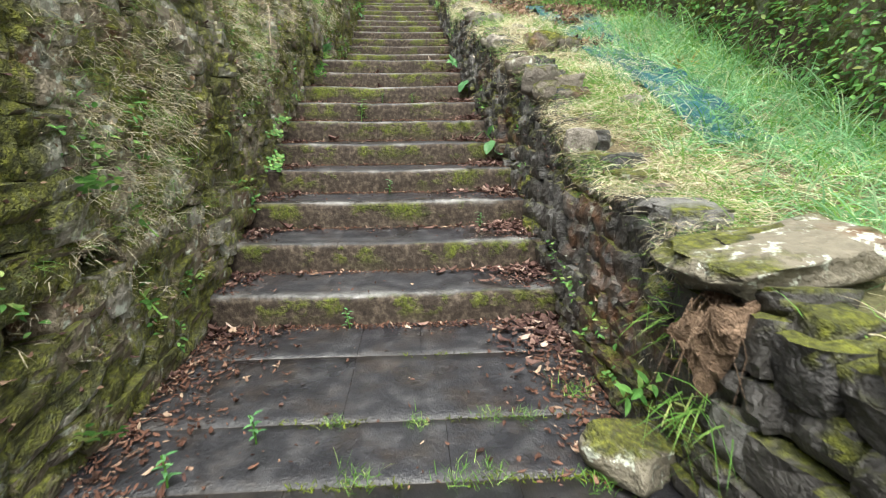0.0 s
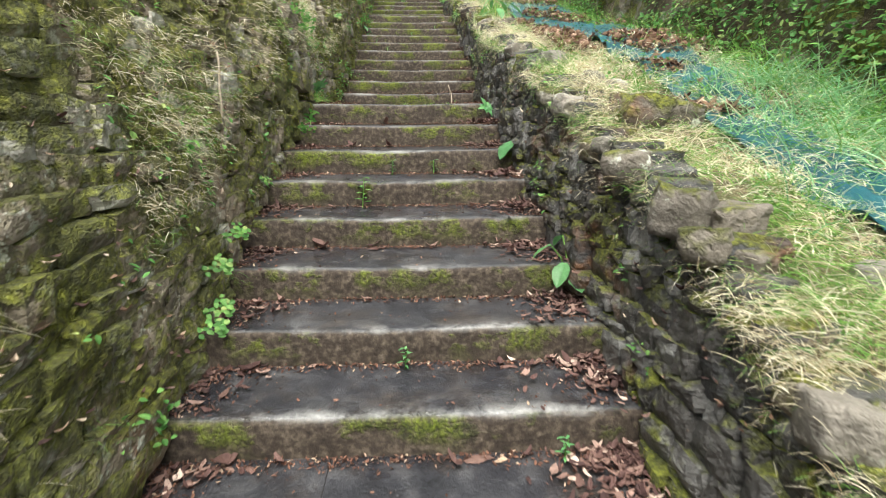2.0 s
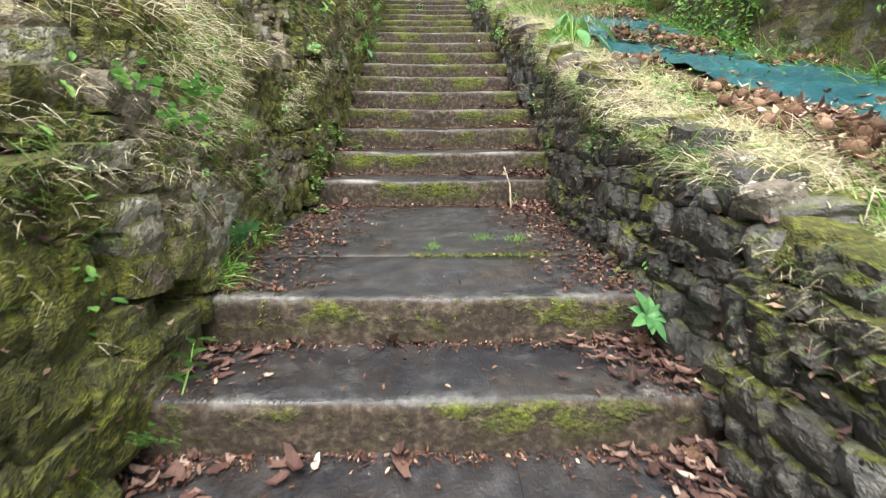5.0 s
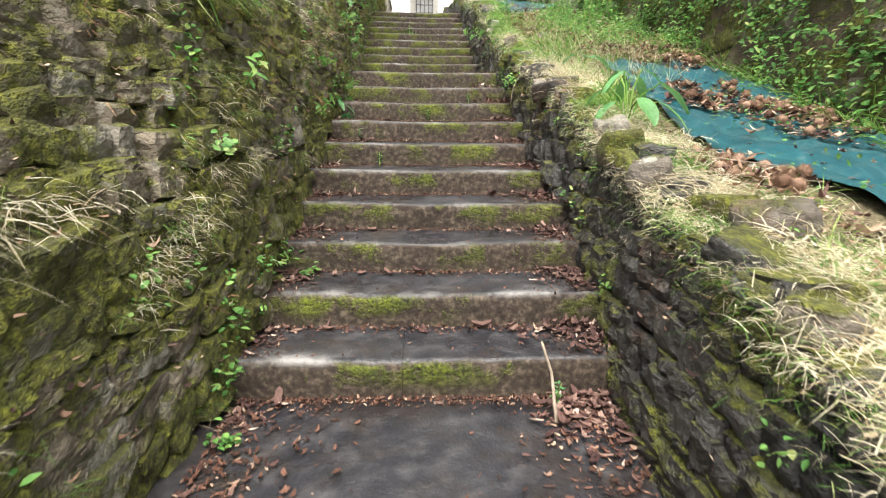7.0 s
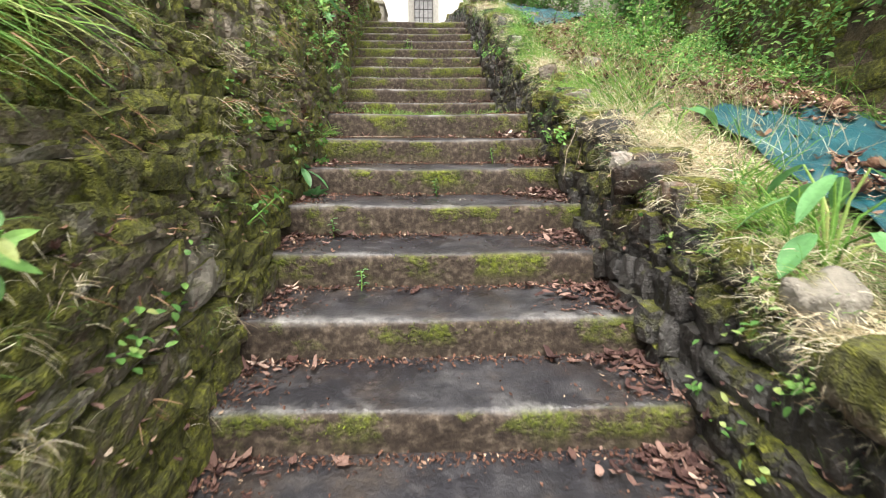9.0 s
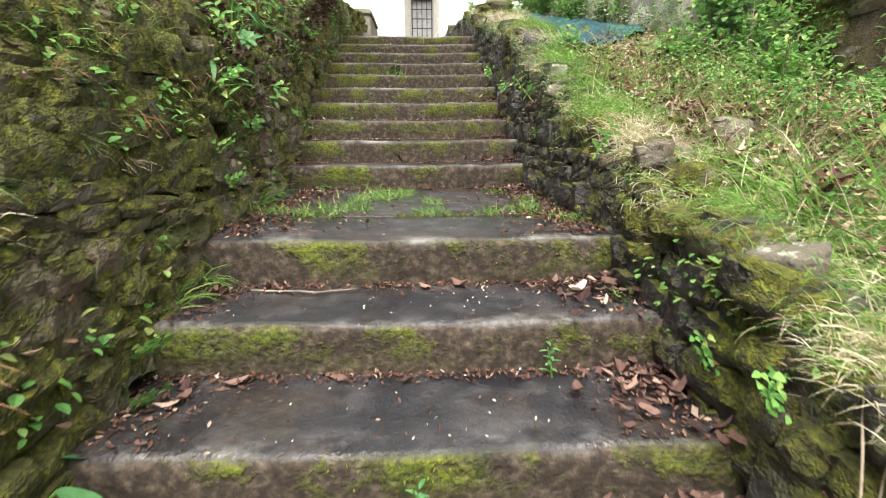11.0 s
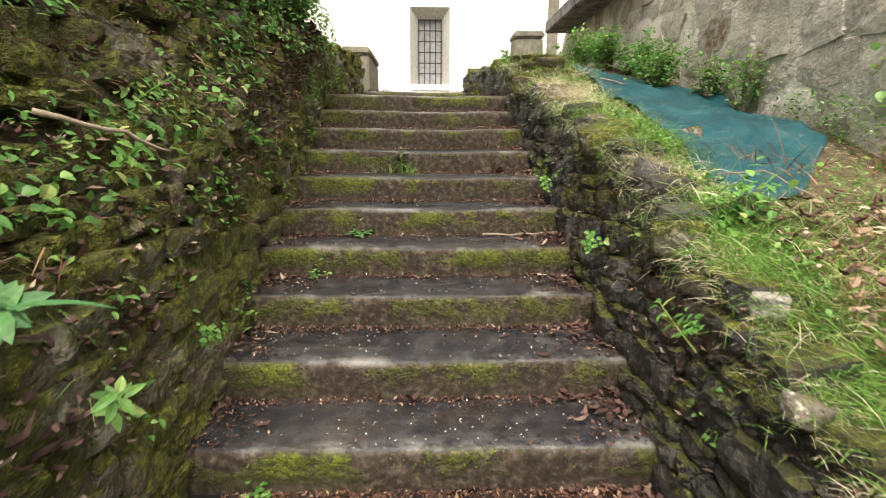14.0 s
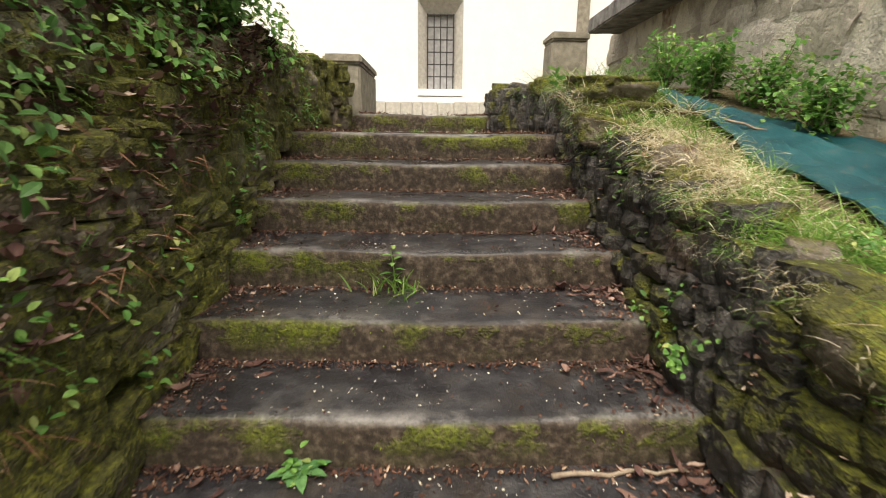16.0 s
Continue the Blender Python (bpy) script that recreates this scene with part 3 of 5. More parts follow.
def staircase():
    owner = thing("staircase", "long outdoor flight of worn grey stone steps, mossy risers", "stairs", "", "structure")
    rng = np.random.default_rng(3)
    for k, (y, z) in enumerate(zip(STEP_Y, STEP_Z)):
        nxt = STEP_Y[k + 1] if k + 1 < len(STEP_Y) else 21.2
        rise = z - (STEP_Z[k - 1] if k else 0)
        span = np.linspace(y, nxt, 8) if nxt - y > 1 and k < 30 else [y]
        l, r = min(edge_left(v) for v in span) - 0.07, max(edge_right(v) for v in span) + 0.07
        slabs = [(y, nxt + 0.05)]
        if k == 9:
            slabs = [(y, 6.8), (6.806, nxt + 0.05)]
        if k == 19:
            slabs = [(y, 12.5), (12.507, nxt + 0.05)]
        for j, (a, b) in enumerate(slabs):
            cuts = [l]
            if k not in (0, 4, 8, 13, 30) and k not in (9, 19) and rng.random() < 0.25:
                cuts.append(rng.uniform(l + 0.45, r - 0.45))
            cuts.append(r)
            for c0, c1 in zip(cuts, cuts[1:]):
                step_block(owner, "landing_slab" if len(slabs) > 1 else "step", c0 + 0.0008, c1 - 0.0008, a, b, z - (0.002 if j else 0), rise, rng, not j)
    # lower landing
    for a, b, cuts in ((2.13, 2.57, (-1.2, -0.28, 0.02, 0.92)), (1.6, 2.124, (-1.2, -0.28, 0.92)), (1.27, 1.594, (-1.2, 0.1, 0.95)), (0.2, 1.264, (-1.25, -0.4, 0.3, 0.95)), (-1.2, 0.194, (-1.25, -0.1, 0.95)), (-4.5, -1.206, (-1.3, -0.2, 0.95))):
        for c0, c1 in zip(cuts, cuts[1:]):
            step_block(owner, "landing_slab", c0 + 0.001, c1 - 0.001, a, b + 0.004, 0.0, 0.1, rng, False)


staircase()


# ---------- house above the stairs ----------
def house():
    owner = thing("house", "white lime-washed house front with a barred window", "house")
    y0, y1, zb, zt = 26.0, 26.5, 5.4, 12.0
    wx0, wx1, wz0, wz1 = -0.53, 0.1, 6.36, 8.0
    for x0, x1, z0, z1 in ((-11, -0.737, zb, zt), (0.297, 8, zb, zt), (-0.737, 0.297, zb, wz0 - 0.17), (-0.737, 0.297, 8.272, zt)):
        part("wall", *block(x0, x1, y0, y1, z0, z1, 0), PLASTER, owner)
    for x0, x1, a, b in ((-11, -10.5, y1, 34), (7.5, 8, y1, 34), (-11, 8, 34, 34.5)):
        part("wall", *block(x0, x1, a, b, zb, zt, 0), PLASTER, owner)
    part("roof", [(-11.6, 25.3, 11.9), (8.6, 25.3, 11.9), (8.6, 35, 11.9), (-11.6, 35, 11.9), (-7, 30, 14.6), (4, 30, 14.6)],
         [(0, 1, 5, 4), (1, 2, 5), (2, 3, 4, 5), (3, 0, 4), (3, 2, 1, 0)], ROOF, owner, "clay tile roof")
    # granite plinth of separate slabs
    x = -11.0
    rng = np.random.default_rng(5)
    while x < 7.6:
        w = rng.uniform(0.22, 0.42)
        v, f = block(x, x + w - 0.012, y0 - 0.06, y0 + 0.02, 5.4, 6.06 + rng.uniform(-0.01, 0.02), 0.008)
        part("plinth_slab", v, f, GRANITE, owner, "grey granite plinth slab")
        x += w
    v, f = block(2.87, 3.13, y0 - 0.08, y0 + 0.01, 6.07, 12.0, 0.01)
    part("corner_pilaster", v, f, POST, owner, "greenish granite pilaster")
    win = part("window", *block(wx0, wx1, y0 + 0.3, y0 + 0.34, wz0, wz1, 0), SHUTTER, owner, "pale closed inner shutter behind an iron grille")
    out, top = y0 - 0.012, 8.27
    for xa, xb, yb in ((-0.735, wx0, y0 + 0.2), (0.295, wx1, y0 + 0.2)):
        part("jamb", [(xa, out, wz0), (xb, yb, wz0), (xb, yb, wz1), (xa, out, top), (xa, yb, wz0), (xa, yb, top)],
             [(0, 1, 2, 3), (0, 3, 5, 4), (1, 4, 5, 2), (0, 4, 1), (3, 2, 5)], GRANITE, win, "splayed pale granite jamb")
    part("lintel", [(-0.735, out, top), (0.295, out, top), (wx1, y0 + 0.2, wz1), (wx0, y0 + 0.2, wz1), (-0.735, y0 + 0.2, top), (0.295, y0 + 0.2, top)],
         [(0, 1, 2, 3), (0, 4, 5, 1), (3, 2, 5, 4), (0, 3, 4), (1, 5, 2)], GRANITE, win, "splayed granite lintel")
    part("sill", *block(-0.75, 0.31, y0 - 0.02, y0 + 0.28, 6.2, wz0 - 0.002, 0.012), PLASTER, win, "whitewashed sill block")
    for i in range(5):
        x = wx0 + 0.02 + (wx1 - wx0 - 0.04) * i / 4
        part("bar", *tube([(x, y0 + 0.1, wz0), (x, y0 + 0.1, wz1)], [0.013, 0.013], 6), IRON, win, "upright iron bar")
    for i in range(6):
        z = wz0 + 0.28 + (wz1 - wz0 - 0.3) * i / 5
        part("crossbar", *block(wx0, wx1, y0 + 0.085, y0 + 0.115, z - 0.011, z + 0.011, 0.002), IRON, win, "flat iron crossbar")


house()


def pier(name, x0, x1, y0, y1, z0, z1, label):
    owner = thing(name, label, "pier")
    part("shaft", *block(x0, x1, y0, y1, z0, z1 - 0.1, 0.02, 0.012, x0), POST, owner)
    part("cap", *block(x0 - 0.015, x1 + 0.015, y0 - 0.02, y1 + 0.02, z1 - 0.097, z1, 0.025, 0.008, x1), POST, owner, "worn granite cap")


pier("gate_pier", -1.46, -1.09, 19.3, 20.6, 5.3, 6.14, "weathered granite pier at the top of the steps")
pier("gate_pier", 1.04, 1.46, 20.1, 20.6, 5.4, 6.53, "square granite pier ending the parapet wall")


def stone_building():
    owner = thing("stone_building", "old rubble-stone building with a stained concrete ledge", "building")
    for b in ((2.03, 2.5, 14.4, 20.9, 4.0, 10.5), (2.5, 7, 20.4, 20.9, 4.0, 10.5), (2.5, 7, 14.4, 14.9, 4.0, 10.5), (2.03, 7, 14.4, 20.9, 10.5, 10.7), (6.6, 7, 14.9, 20.4, 4.0, 10.5)):
        part("wall", *block(*b, 0.01), RENDER_WALL, owner, "patchy lime render")
    rng = np.random.default_rng(11)
    stone_wall(owner, "wall_stones", rng, lambda y, h: 2.03, lambda y: 4.0, 14.5, 20.8, 4.6, 8.4, 0.16, ROCK_B, (0.16, 0.34), (0.25, 0.5), (14.4, 21), 0.018,
               lambda y, h: 0.82, lambda y: 4.4, SLABS)
    v, f = block(1.62, 2.2, 17.7, 20.72, 6.62, 6.8, 0.015, 0.01, 2)
    part("ledge", v, f, CONCRETE, owner, "black and white stained concrete ledge")


stone_building()


# ---------- dry-stone walls ----------
def left_keep(y, h):
    full = float(np.interp(y, [3.5, 5.0, 7.0, 8.5, 10.5, 12.0, 14.0, 16.5], [2.1, 1.0, 1.2, 1.9, 1.7, 1.0, 1.05, 0.75]))
    return 0.97 if h < full else 0.55


wall_left = thing("wall_left", "tall dry-stone retaining wall of mossy brown stones", "wall", "", "structure")
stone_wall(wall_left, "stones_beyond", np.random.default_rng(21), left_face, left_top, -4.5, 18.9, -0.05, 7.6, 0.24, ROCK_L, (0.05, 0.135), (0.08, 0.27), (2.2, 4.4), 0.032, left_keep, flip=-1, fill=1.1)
wall_right = thing("wall_right", "low dry-stone wall of dark wet stones", "wall", "", "structure")
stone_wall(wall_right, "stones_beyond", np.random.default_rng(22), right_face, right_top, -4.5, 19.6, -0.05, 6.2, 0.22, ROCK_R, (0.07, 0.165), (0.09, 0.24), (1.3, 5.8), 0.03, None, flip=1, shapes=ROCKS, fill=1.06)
wall_back = thing("wall_back", "overgrown stone terrace wall behind the bank", "wall", "", "structure")
stone_wall(wall_back, "stones_beyond", np.random.default_rng(23), lambda y, h: 2.52 + 0.14 * h, lambda y: 1.6, -3, 13.9, 0.4, 6.2, 0.26, ROCK_L, (0.1, 0.26), (0.2, 0.5), None, 0.06,
           lambda y, h: 0.85, lambda y: bank(2.5, y), ROCKS, 1)

cap_rng = np.random.default_rng(31)
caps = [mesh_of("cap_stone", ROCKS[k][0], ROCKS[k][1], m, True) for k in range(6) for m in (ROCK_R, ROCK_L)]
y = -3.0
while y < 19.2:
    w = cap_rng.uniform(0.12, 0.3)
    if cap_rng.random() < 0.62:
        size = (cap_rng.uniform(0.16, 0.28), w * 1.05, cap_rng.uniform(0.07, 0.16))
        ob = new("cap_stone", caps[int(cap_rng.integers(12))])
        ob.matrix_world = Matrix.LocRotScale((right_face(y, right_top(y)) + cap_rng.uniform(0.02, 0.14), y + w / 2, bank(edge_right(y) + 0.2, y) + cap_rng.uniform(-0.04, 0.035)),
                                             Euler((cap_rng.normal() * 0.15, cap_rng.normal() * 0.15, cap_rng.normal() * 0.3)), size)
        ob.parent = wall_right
    y += w


# ---------- weed membrane sheets on the bank ----------
def membrane(label, ys, left, right, seed):
    nx, verts = 26, []
    for y in ys:
        for i in range(nx + 1):
            x = left(y) + (right(y) - left(y)) * i / nx
            fold = 0.07 * (0.5 - min(0.5, abs(noise.noise((x * 4.5 + y * 1.6, y * 0.6, seed))))) ** 2 * 3 + 0.03 * (0.4 - min(0.4, abs(noise.noise((x * 9 - y * 4, y * 1.5, seed))))) + 0.012 * noise.noise((x * 20 + y * 5, y * 3, seed)) - 0.012
            verts.append((x + 0.03 * noise.noise((y * 2, x, seed)), y, bank(x, y) + 0.018 + max(fold, -0.012)))
    n = nx + 1
    faces = [(i * n + j, i * n + j + 1, (i + 1) * n + j + 1, (i + 1) * n + j) for i in range(len(ys) - 1) for j in range(nx)]
    ob = part("weed_membrane", verts, faces, TARP, smooth=True)
    mod = ob.modifiers.new("thickness", "SOLIDIFY")
    mod.thickness = 0.004
    tagged(ob, label, "ground sheet")


membrane("creased teal weed membrane under leaves and burrs", list(np.arange(2.5, 11.0, 0.06)),
         lambda y: float(np.interp(y, [2, 4.5, 7, 9.4, 11], [1.55, 1.42, 1.5, 1.3, 1.42])) + 0.06 * noise.noise((y * 2, 0, 3)),
         lambda y: float(np.interp(y, [2.5, 5.0, 5.8, 7.0], [1.95, 1.9, 2.1, 2.46])) + 0.03 * noise.noise((y * 2, 5, 3)), 1)
membrane("creased teal weed membrane below the building", list(np.arange(14.2, 17.5, 0.05)),
         lambda y: float(np.interp(y, [14.2, 14.5, 15.4, 16.5, 17.4], [1.05, 0.95, 1.1, 1.12, 1.15])) + 0.04 * noise.noise((y * 3, 0, 3)),
         lambda y: float(np.interp(y, [14.2, 14.9, 16.0, 16.5, 17.4], [1.3, 1.9, 1.96, 1.7, 1.3])), 6)


# ---------- loose stones ----------
def loose_stone(x, y, z, size, label, material, seed, angles=(0, 0, 0), name="loose_stone", blocky=0.6):
    v, f = rock_shape(seed, 6, blocky, 0.15)
    ob = part(name, v, f, material, smooth=True)
    ob.matrix_world = Matrix.LocRotScale((x, y, z), Euler(angles), size)
    tagged(ob, label, "stone", "loose stones on the bank")
    return ob


# x, y, radius, kind: brown, pale or mossy
STONES = [(1.08, 4.36, 0.17, 0), (1.31, 4.33, 0.13, 0), (0.86, 3.42, 0.15, 0), (0.8, 3.78, 0.11, 0), (1.01, 5.0, 0.09, 1), (0.79, 4.06, 0.06, 1), (1.02, 3.36, 0.12, 0), (0.89, 2.64, 0.11, 0),
          (0.85, 3.22, 0.1, 0), (0.97, 3.14, 0.08, 0), (1.33, 3.05, 0.09, 1), (0.86, 9.16, 0.11, 1), (0.8, 8.83, 0.15, 2), (0.76, 9.85, 0.09, 1), (0.76, 8.36, 0.12, 0),
          (0.68, 10.2, 0.08, 1), (0.7, 5.93, 0.09, 0), (0.72, 6.15, 0.08, 0), (0.64, 13.26, 0.06, 0), (0.76, 13.62, 0.075, 1), (0.88, 12.1, 0.05, 1), (1.15, 12.2, 0.13, 0), (0.9, 12.28, 0.1, 2),
          (0.78, 11.8, 0.1, 2), (0.72, 12.0, 0.1, 0), (1.12, 4.81, 0.08, 1), (0.88, 5.4, 0.11, 1), (1.18, 15.0, 0.07, 1), (0.8, 6.6, 0.1, 0), (0.72, 7.3, 0.11, 0), (0.9, 7.75, 0.14, 0),
          (1.28, 8.45, 0.08, 1), (0.7, 10.7, 0.09, 0), (0.72, 11.2, 0.1, 0), (0.74, 4.55, 0.1, 0), (0.76, 14.5, 0.09, 0), (0.74, 15.3, 0.09, 0), (0.72, 16.1, 0.1, 0)]


def on_stone(x, y):
    return any((x - a) ** 2 + (y - b) ** 2 < (0.5 * r) ** 2 for a, b, r, _ in STONES)


for i, (x, y, r, pale) in enumerate(STONES):
    size = (r * 1.4, r * 1.6, r * 1.2)
    loose_stone(x, y, bank(x, y) + r * 0.14, size, ("dark brown field stone set in the bank", "pale weathered field stone lying in dry grass", "field stone with yellow-green moss on the bank")[pale],
                (BANKROCK, PALE, ROCK_L)[pale], 200 + i, (0.15 * math.sin(i), 0.15 * math.cos(i * 2), i * 1.3))
loose_stone(1.02, 1.3, 0.68, (0.58, 0.32, 0.1), "mossy lichen-spotted slab jutting over the wall end", CAP, 240, (0.06, -0.12, 0.12), "capping_slab", 0.85)
loose_stone(1.06, 0.97, 0.42, (0.26, 0.22, 0.18), "yellow-green mossy boulder in the wall end", ROCK_L, 241, (0, 0.2, 0.5))
loose_stone(0.67, 1.3, 0.05, (0.26, 0.22, 0.14), "brown and green stone fallen on the landing", CAP, 242, (0.1, 0.3, 0.6))
for i, (x, y, z, s) in enumerate([(0.76, 17.15, 5.6, (0.4, 0.5, 0.12)), (0.8, 16.95, 5.5, (0.36, 0.36, 0.1)), (0.78, 17.35, 5.7, (0.34, 0.42, 0.08)), (0.62, 16.72, 5.38, (0.24, 0.3, 0.16))]):
    loose_stone(x, y, z, s, "flat mossy coping slab at the wall's upper corner", ROCK_L, 250 + i, (0.04 * i, -0.05, 0.3 * i), "coping_slab", 0.85)


# ---------- grass on the bank and on the walls ----------
rng = np.random.default_rng(7)
straw, green, lush, rusty = Heap(), Heap(), Heap(), Heap()
for _ in range(12500):
    y = rng.uniform(1.4, 17.4) if rng.random() < 0.6 else rng.uniform(1.4, 11.5)
    er = edge_right(y)
    x = er + 0.06 + abs(rng.normal()) * 0.38
    if x > 2.3 or (y > 14.15 and x > 1.02) or noise.noise((x * 3.5, y * 2.6, 9)) < -0.16 or (x > 1.25 and 5 < y < 11) or on_stone(x, y):
        continue
    dry = np.interp(y, [2, 4, 6, 11, 12, 17], [0.62, 0.66, 0.72, 0.66, 0.35, 0.32])
    dry += 0.9 * noise.noise((x * 2.2, y * 1.6, 40))
    lean = (-0.15 + rng.normal() * 0.8, rng.normal() * 0.8, 0.75)
    tuft(straw if rng.random() < dry else green, (x, y, bank(x, y) - 0.01), int(rng.integers(9, 19)), rng.uniform(0.07, 0.18) * (0.65 if x < er + 0.2 else 1), rng, 0.6, lean, 0.002 if x < er + 0.2 else 0.0028, 0.9, 0.05)
for _ in range(1150):
    y = rng.uniform(0.6, 4.9)
    x = rng.uniform(1.3, 2.5) + 0.25 * max(0, y - 3.4)
    if x < 1.65 and rng.random() < 0.6:
        continue
    if x > 2.5 or (1.35 < x < 1.85 and noise.noise((x * 2, y * 2, 1)) > 0.22):
        continue
    kind = lush if rng.random() < 0.75 else green
    tuft(kind, (x, y, bank(x, y)), int(rng.integers(7, 15)), rng.uniform(0.18, 0.36) + 0.3 * max(0, x - 1.8), rng, 0.5, (-0.2, -0.2, 1), 0.006, 0.8, 0.06)
BARE = [(1.71, 3.5, 0.17), (1.75, 2.9, 0.22), (1.6, 5.3, 0.22), (1.75, 5.6, 0.2), (1.53, 4.15, 0.14)]
for _ in range(1500):
    y, x = rng.uniform(2.0, 5.9), rng.uniform(1.2, 2.3)
    if any((x - a) ** 2 + (y - b) ** 2 < r * r for a, b, r in BARE):
        continue
    kind = lush if rng.random() < 0.5 * (x - 1.1) else green if rng.random() < 0.35 else straw
    tuft(kind, (x, y, bank(x, y) + 0.01), int(rng.integers(9, 16)), rng.uniform(0.06, 0.15), rng, 0.6, (rng.normal() * 0.4, rng.normal() * 0.4, 0.9), 0.004, 0.8, 0.07)
for _ in range(260):
    y = rng.uniform(4.4, 17.0)
    x = rng.uniform(0.85, 2.4)
    bare = (5.5 < y < 11 and x > 1.25) or (14.15 < y < 17.2 and x > 1.0)
    if bare and rng.random() < 0.95:
        continue
    tuft(green if rng.random() < 0.7 else straw, (x, y, bank(x, y)), int(rng.integers(8, 16)), rng.uniform(0.1, 0.22), rng, 0.4, (-0.1, -0.1, 1), 0.006, 0.7, 0.04)
for x, y, n, long in ((0.98, 13.15, 60, 0.4), (0.95, 13.3, 40, 0.35), (1.0, 5.9, 40, 0.25), (0.98, 9.5, 90, 0.3), (1.08, 9.62, 70, 0.28), (0.8, 15.4, 45, 0.22), (0.86, 16.2, 40, 0.22), (0.82, 17.5, 80, 0.3), (0.95, 17.7, 60, 0.3), (1.1, 9.9, 70, 0.35), (1.1, 11.2, 70, 0.45), (0.95, 10.9, 70, 0.5), (1.0, 11.5, 60, 0.4)):
    tuft(green, (x, y, bank(x, y)), n, long, rng, 0.33, (-0.1, -0.05, 1), 0.006, 0.6, 0.06)
for _ in range(150):
    y, x = rng.uniform(10.2, 13.4), rng.uniform(0.85, 1.9)
    tuft(straw if rng.random() < (0.65 if y < 11.6 else 0.3) else green, (x, y, bank(x, y)), 10, rng.uniform(0.15, 0.36), rng, 0.22, (-0.1, -0.1, 1), 0.004, 0.5, 0.07)
tuft(green, (0.74, 1.15, 0.3), 50, 0.2, rng, 0.4, (-0.3, -0.5, 0.3), 0.005, 1.0, 0.05)
tuft(green, (0.82, 1.4, 0.45), 30, 0.2, rng, 0.4, (-0.6, -0.3, 0.1), 0.005, 1.0, 0.05)
tuft(rusty, (1.98, 3.75, bank(1.98, 3.75)), 60, 0.2, rng, 0.5, (0, 0, 1), 0.006, 0.7, 0.06)
for _ in range(1300):
    y = rng.uniform(1.3, 18.3)
    if noise.noise((y * 1.9, 3, 14)) < (-0.2 if y < 10.5 or y > 13.5 else 0.1):
        continue
    h = right_top(y) * (1.02 - 0.3 * abs(rng.normal()) * (0.5 + max(0, noise.noise((y * 1.1, 0, 4)))))
    lean = (-0.8 + rng.normal() * 0.3, rng.normal() * 0.5, 0.35)
    dry = np.interp(y, [2, 10, 12, 17], [0.6, 0.6, 0.4, 0.3])
    tuft(straw if rng.random() < dry else green, (right_face(y, h) + 0.03, y, ramp(y) + h), int(rng.integers(14, 28)), rng.uniform(0.035, 0.08), rng, 0.75, lean, 0.0017, 1.1, 0.045)
for _ in range(420):
    y, x = rng.uniform(1.0, 5.2), rng.uniform(0.95, 1.75)
    if noise.noise((x * 2, y * 2, 31)) < 0.0 or on_stone(x, y):
        continue
    tuft(green if rng.random() < 0.5 else straw, (x, y, bank(x, y)), int(rng.integers(10, 20)), rng.uniform(0.07, 0.17), rng, 0.6, (rng.normal() * 0.5, rng.normal() * 0.5, 0.8), 0.0036, 0.8, 0.06)
for _ in range(700):
    y, x = rng.uniform(11.3, 15.6), rng.uniform(0.84, 1.5)
    if y > 14.15 and x > 1.0:
        continue
    tuft(green if rng.random() < 0.6 else straw, (x, y, bank(x, y)), int(rng.integers(10, 20)), rng.uniform(0.08, 0.2), rng, 0.5, (-0.15, -0.1, 1), 0.0035, 0.6, 0.07)
for _ in range(150):
    y, x = rng.uniform(13.6, 16.8), rng.uniform(0.78, 1.05)
    tuft(green, (x, y, bank(x, y)), 16, rng.uniform(0.06, 0.15), rng, 0.5, (0.0, -0.1, 1), 0.0035, 0.6, 0.05)
for _ in range(3300):
    y = rng.uniform(4.4, 11.6) if rng.random() < 0.5 else rng.uniform(12.0, 17.2)
    x = right_face(y, right_top(y)) + 0.04 + abs(rng.normal()) * 0.24
    if (x > 1.2 and y < 11) or (x > 1.0 and y > 14.15) or noise.noise((x * 3, y * 2.2, 71)) < -0.2:
        continue
    if y > 12 and x > 0.85 and rng.random() < 0.5:
        continue
    fresh_here = noise.noise((x * 2, y * 1.5, 72)) > (0.12 if y < 11 else -0.22)
    tuft(green if fresh_here else straw, (x, y, bank(x, y) + rng.uniform(0.0, 0.06)), int(rng.integers(10, 18)), rng.uniform(0.06, 0.15), rng, 0.6, (rng.normal() * 0.4 - 0.1, rng.normal() * 0.4, 0.9), 0.003, 0.8, 0.06)
for _ in range(160):
    y, x = rng.uniform(16.6, 18.4), rng.uniform(0.55, 1.15)
    tuft(green if rng.random() < 0.7 else straw, (x, y, bank(x, y) + rng.uniform(0, 0.06)), 16, rng.uniform(0.1, 0.24), rng, 0.5, (-0.3, -0.2, 0.9), 0.004, 0.7, 0.06)
straw.made("dry_grass", STRAW, None, "bleached dry grass matted along the wall top", "grass")
green.made("green_grass", GRASS, None, "tufts of fresh green grass on the bank", "grass")
lush.made("tall_grass", LUSH, None, "tall arching blue-green grass on the bank", "grass")
rusty.made("rust_grass_clump", ORANGE, None, "rust-coloured dry grass clump on the bank", "grass", kind="")

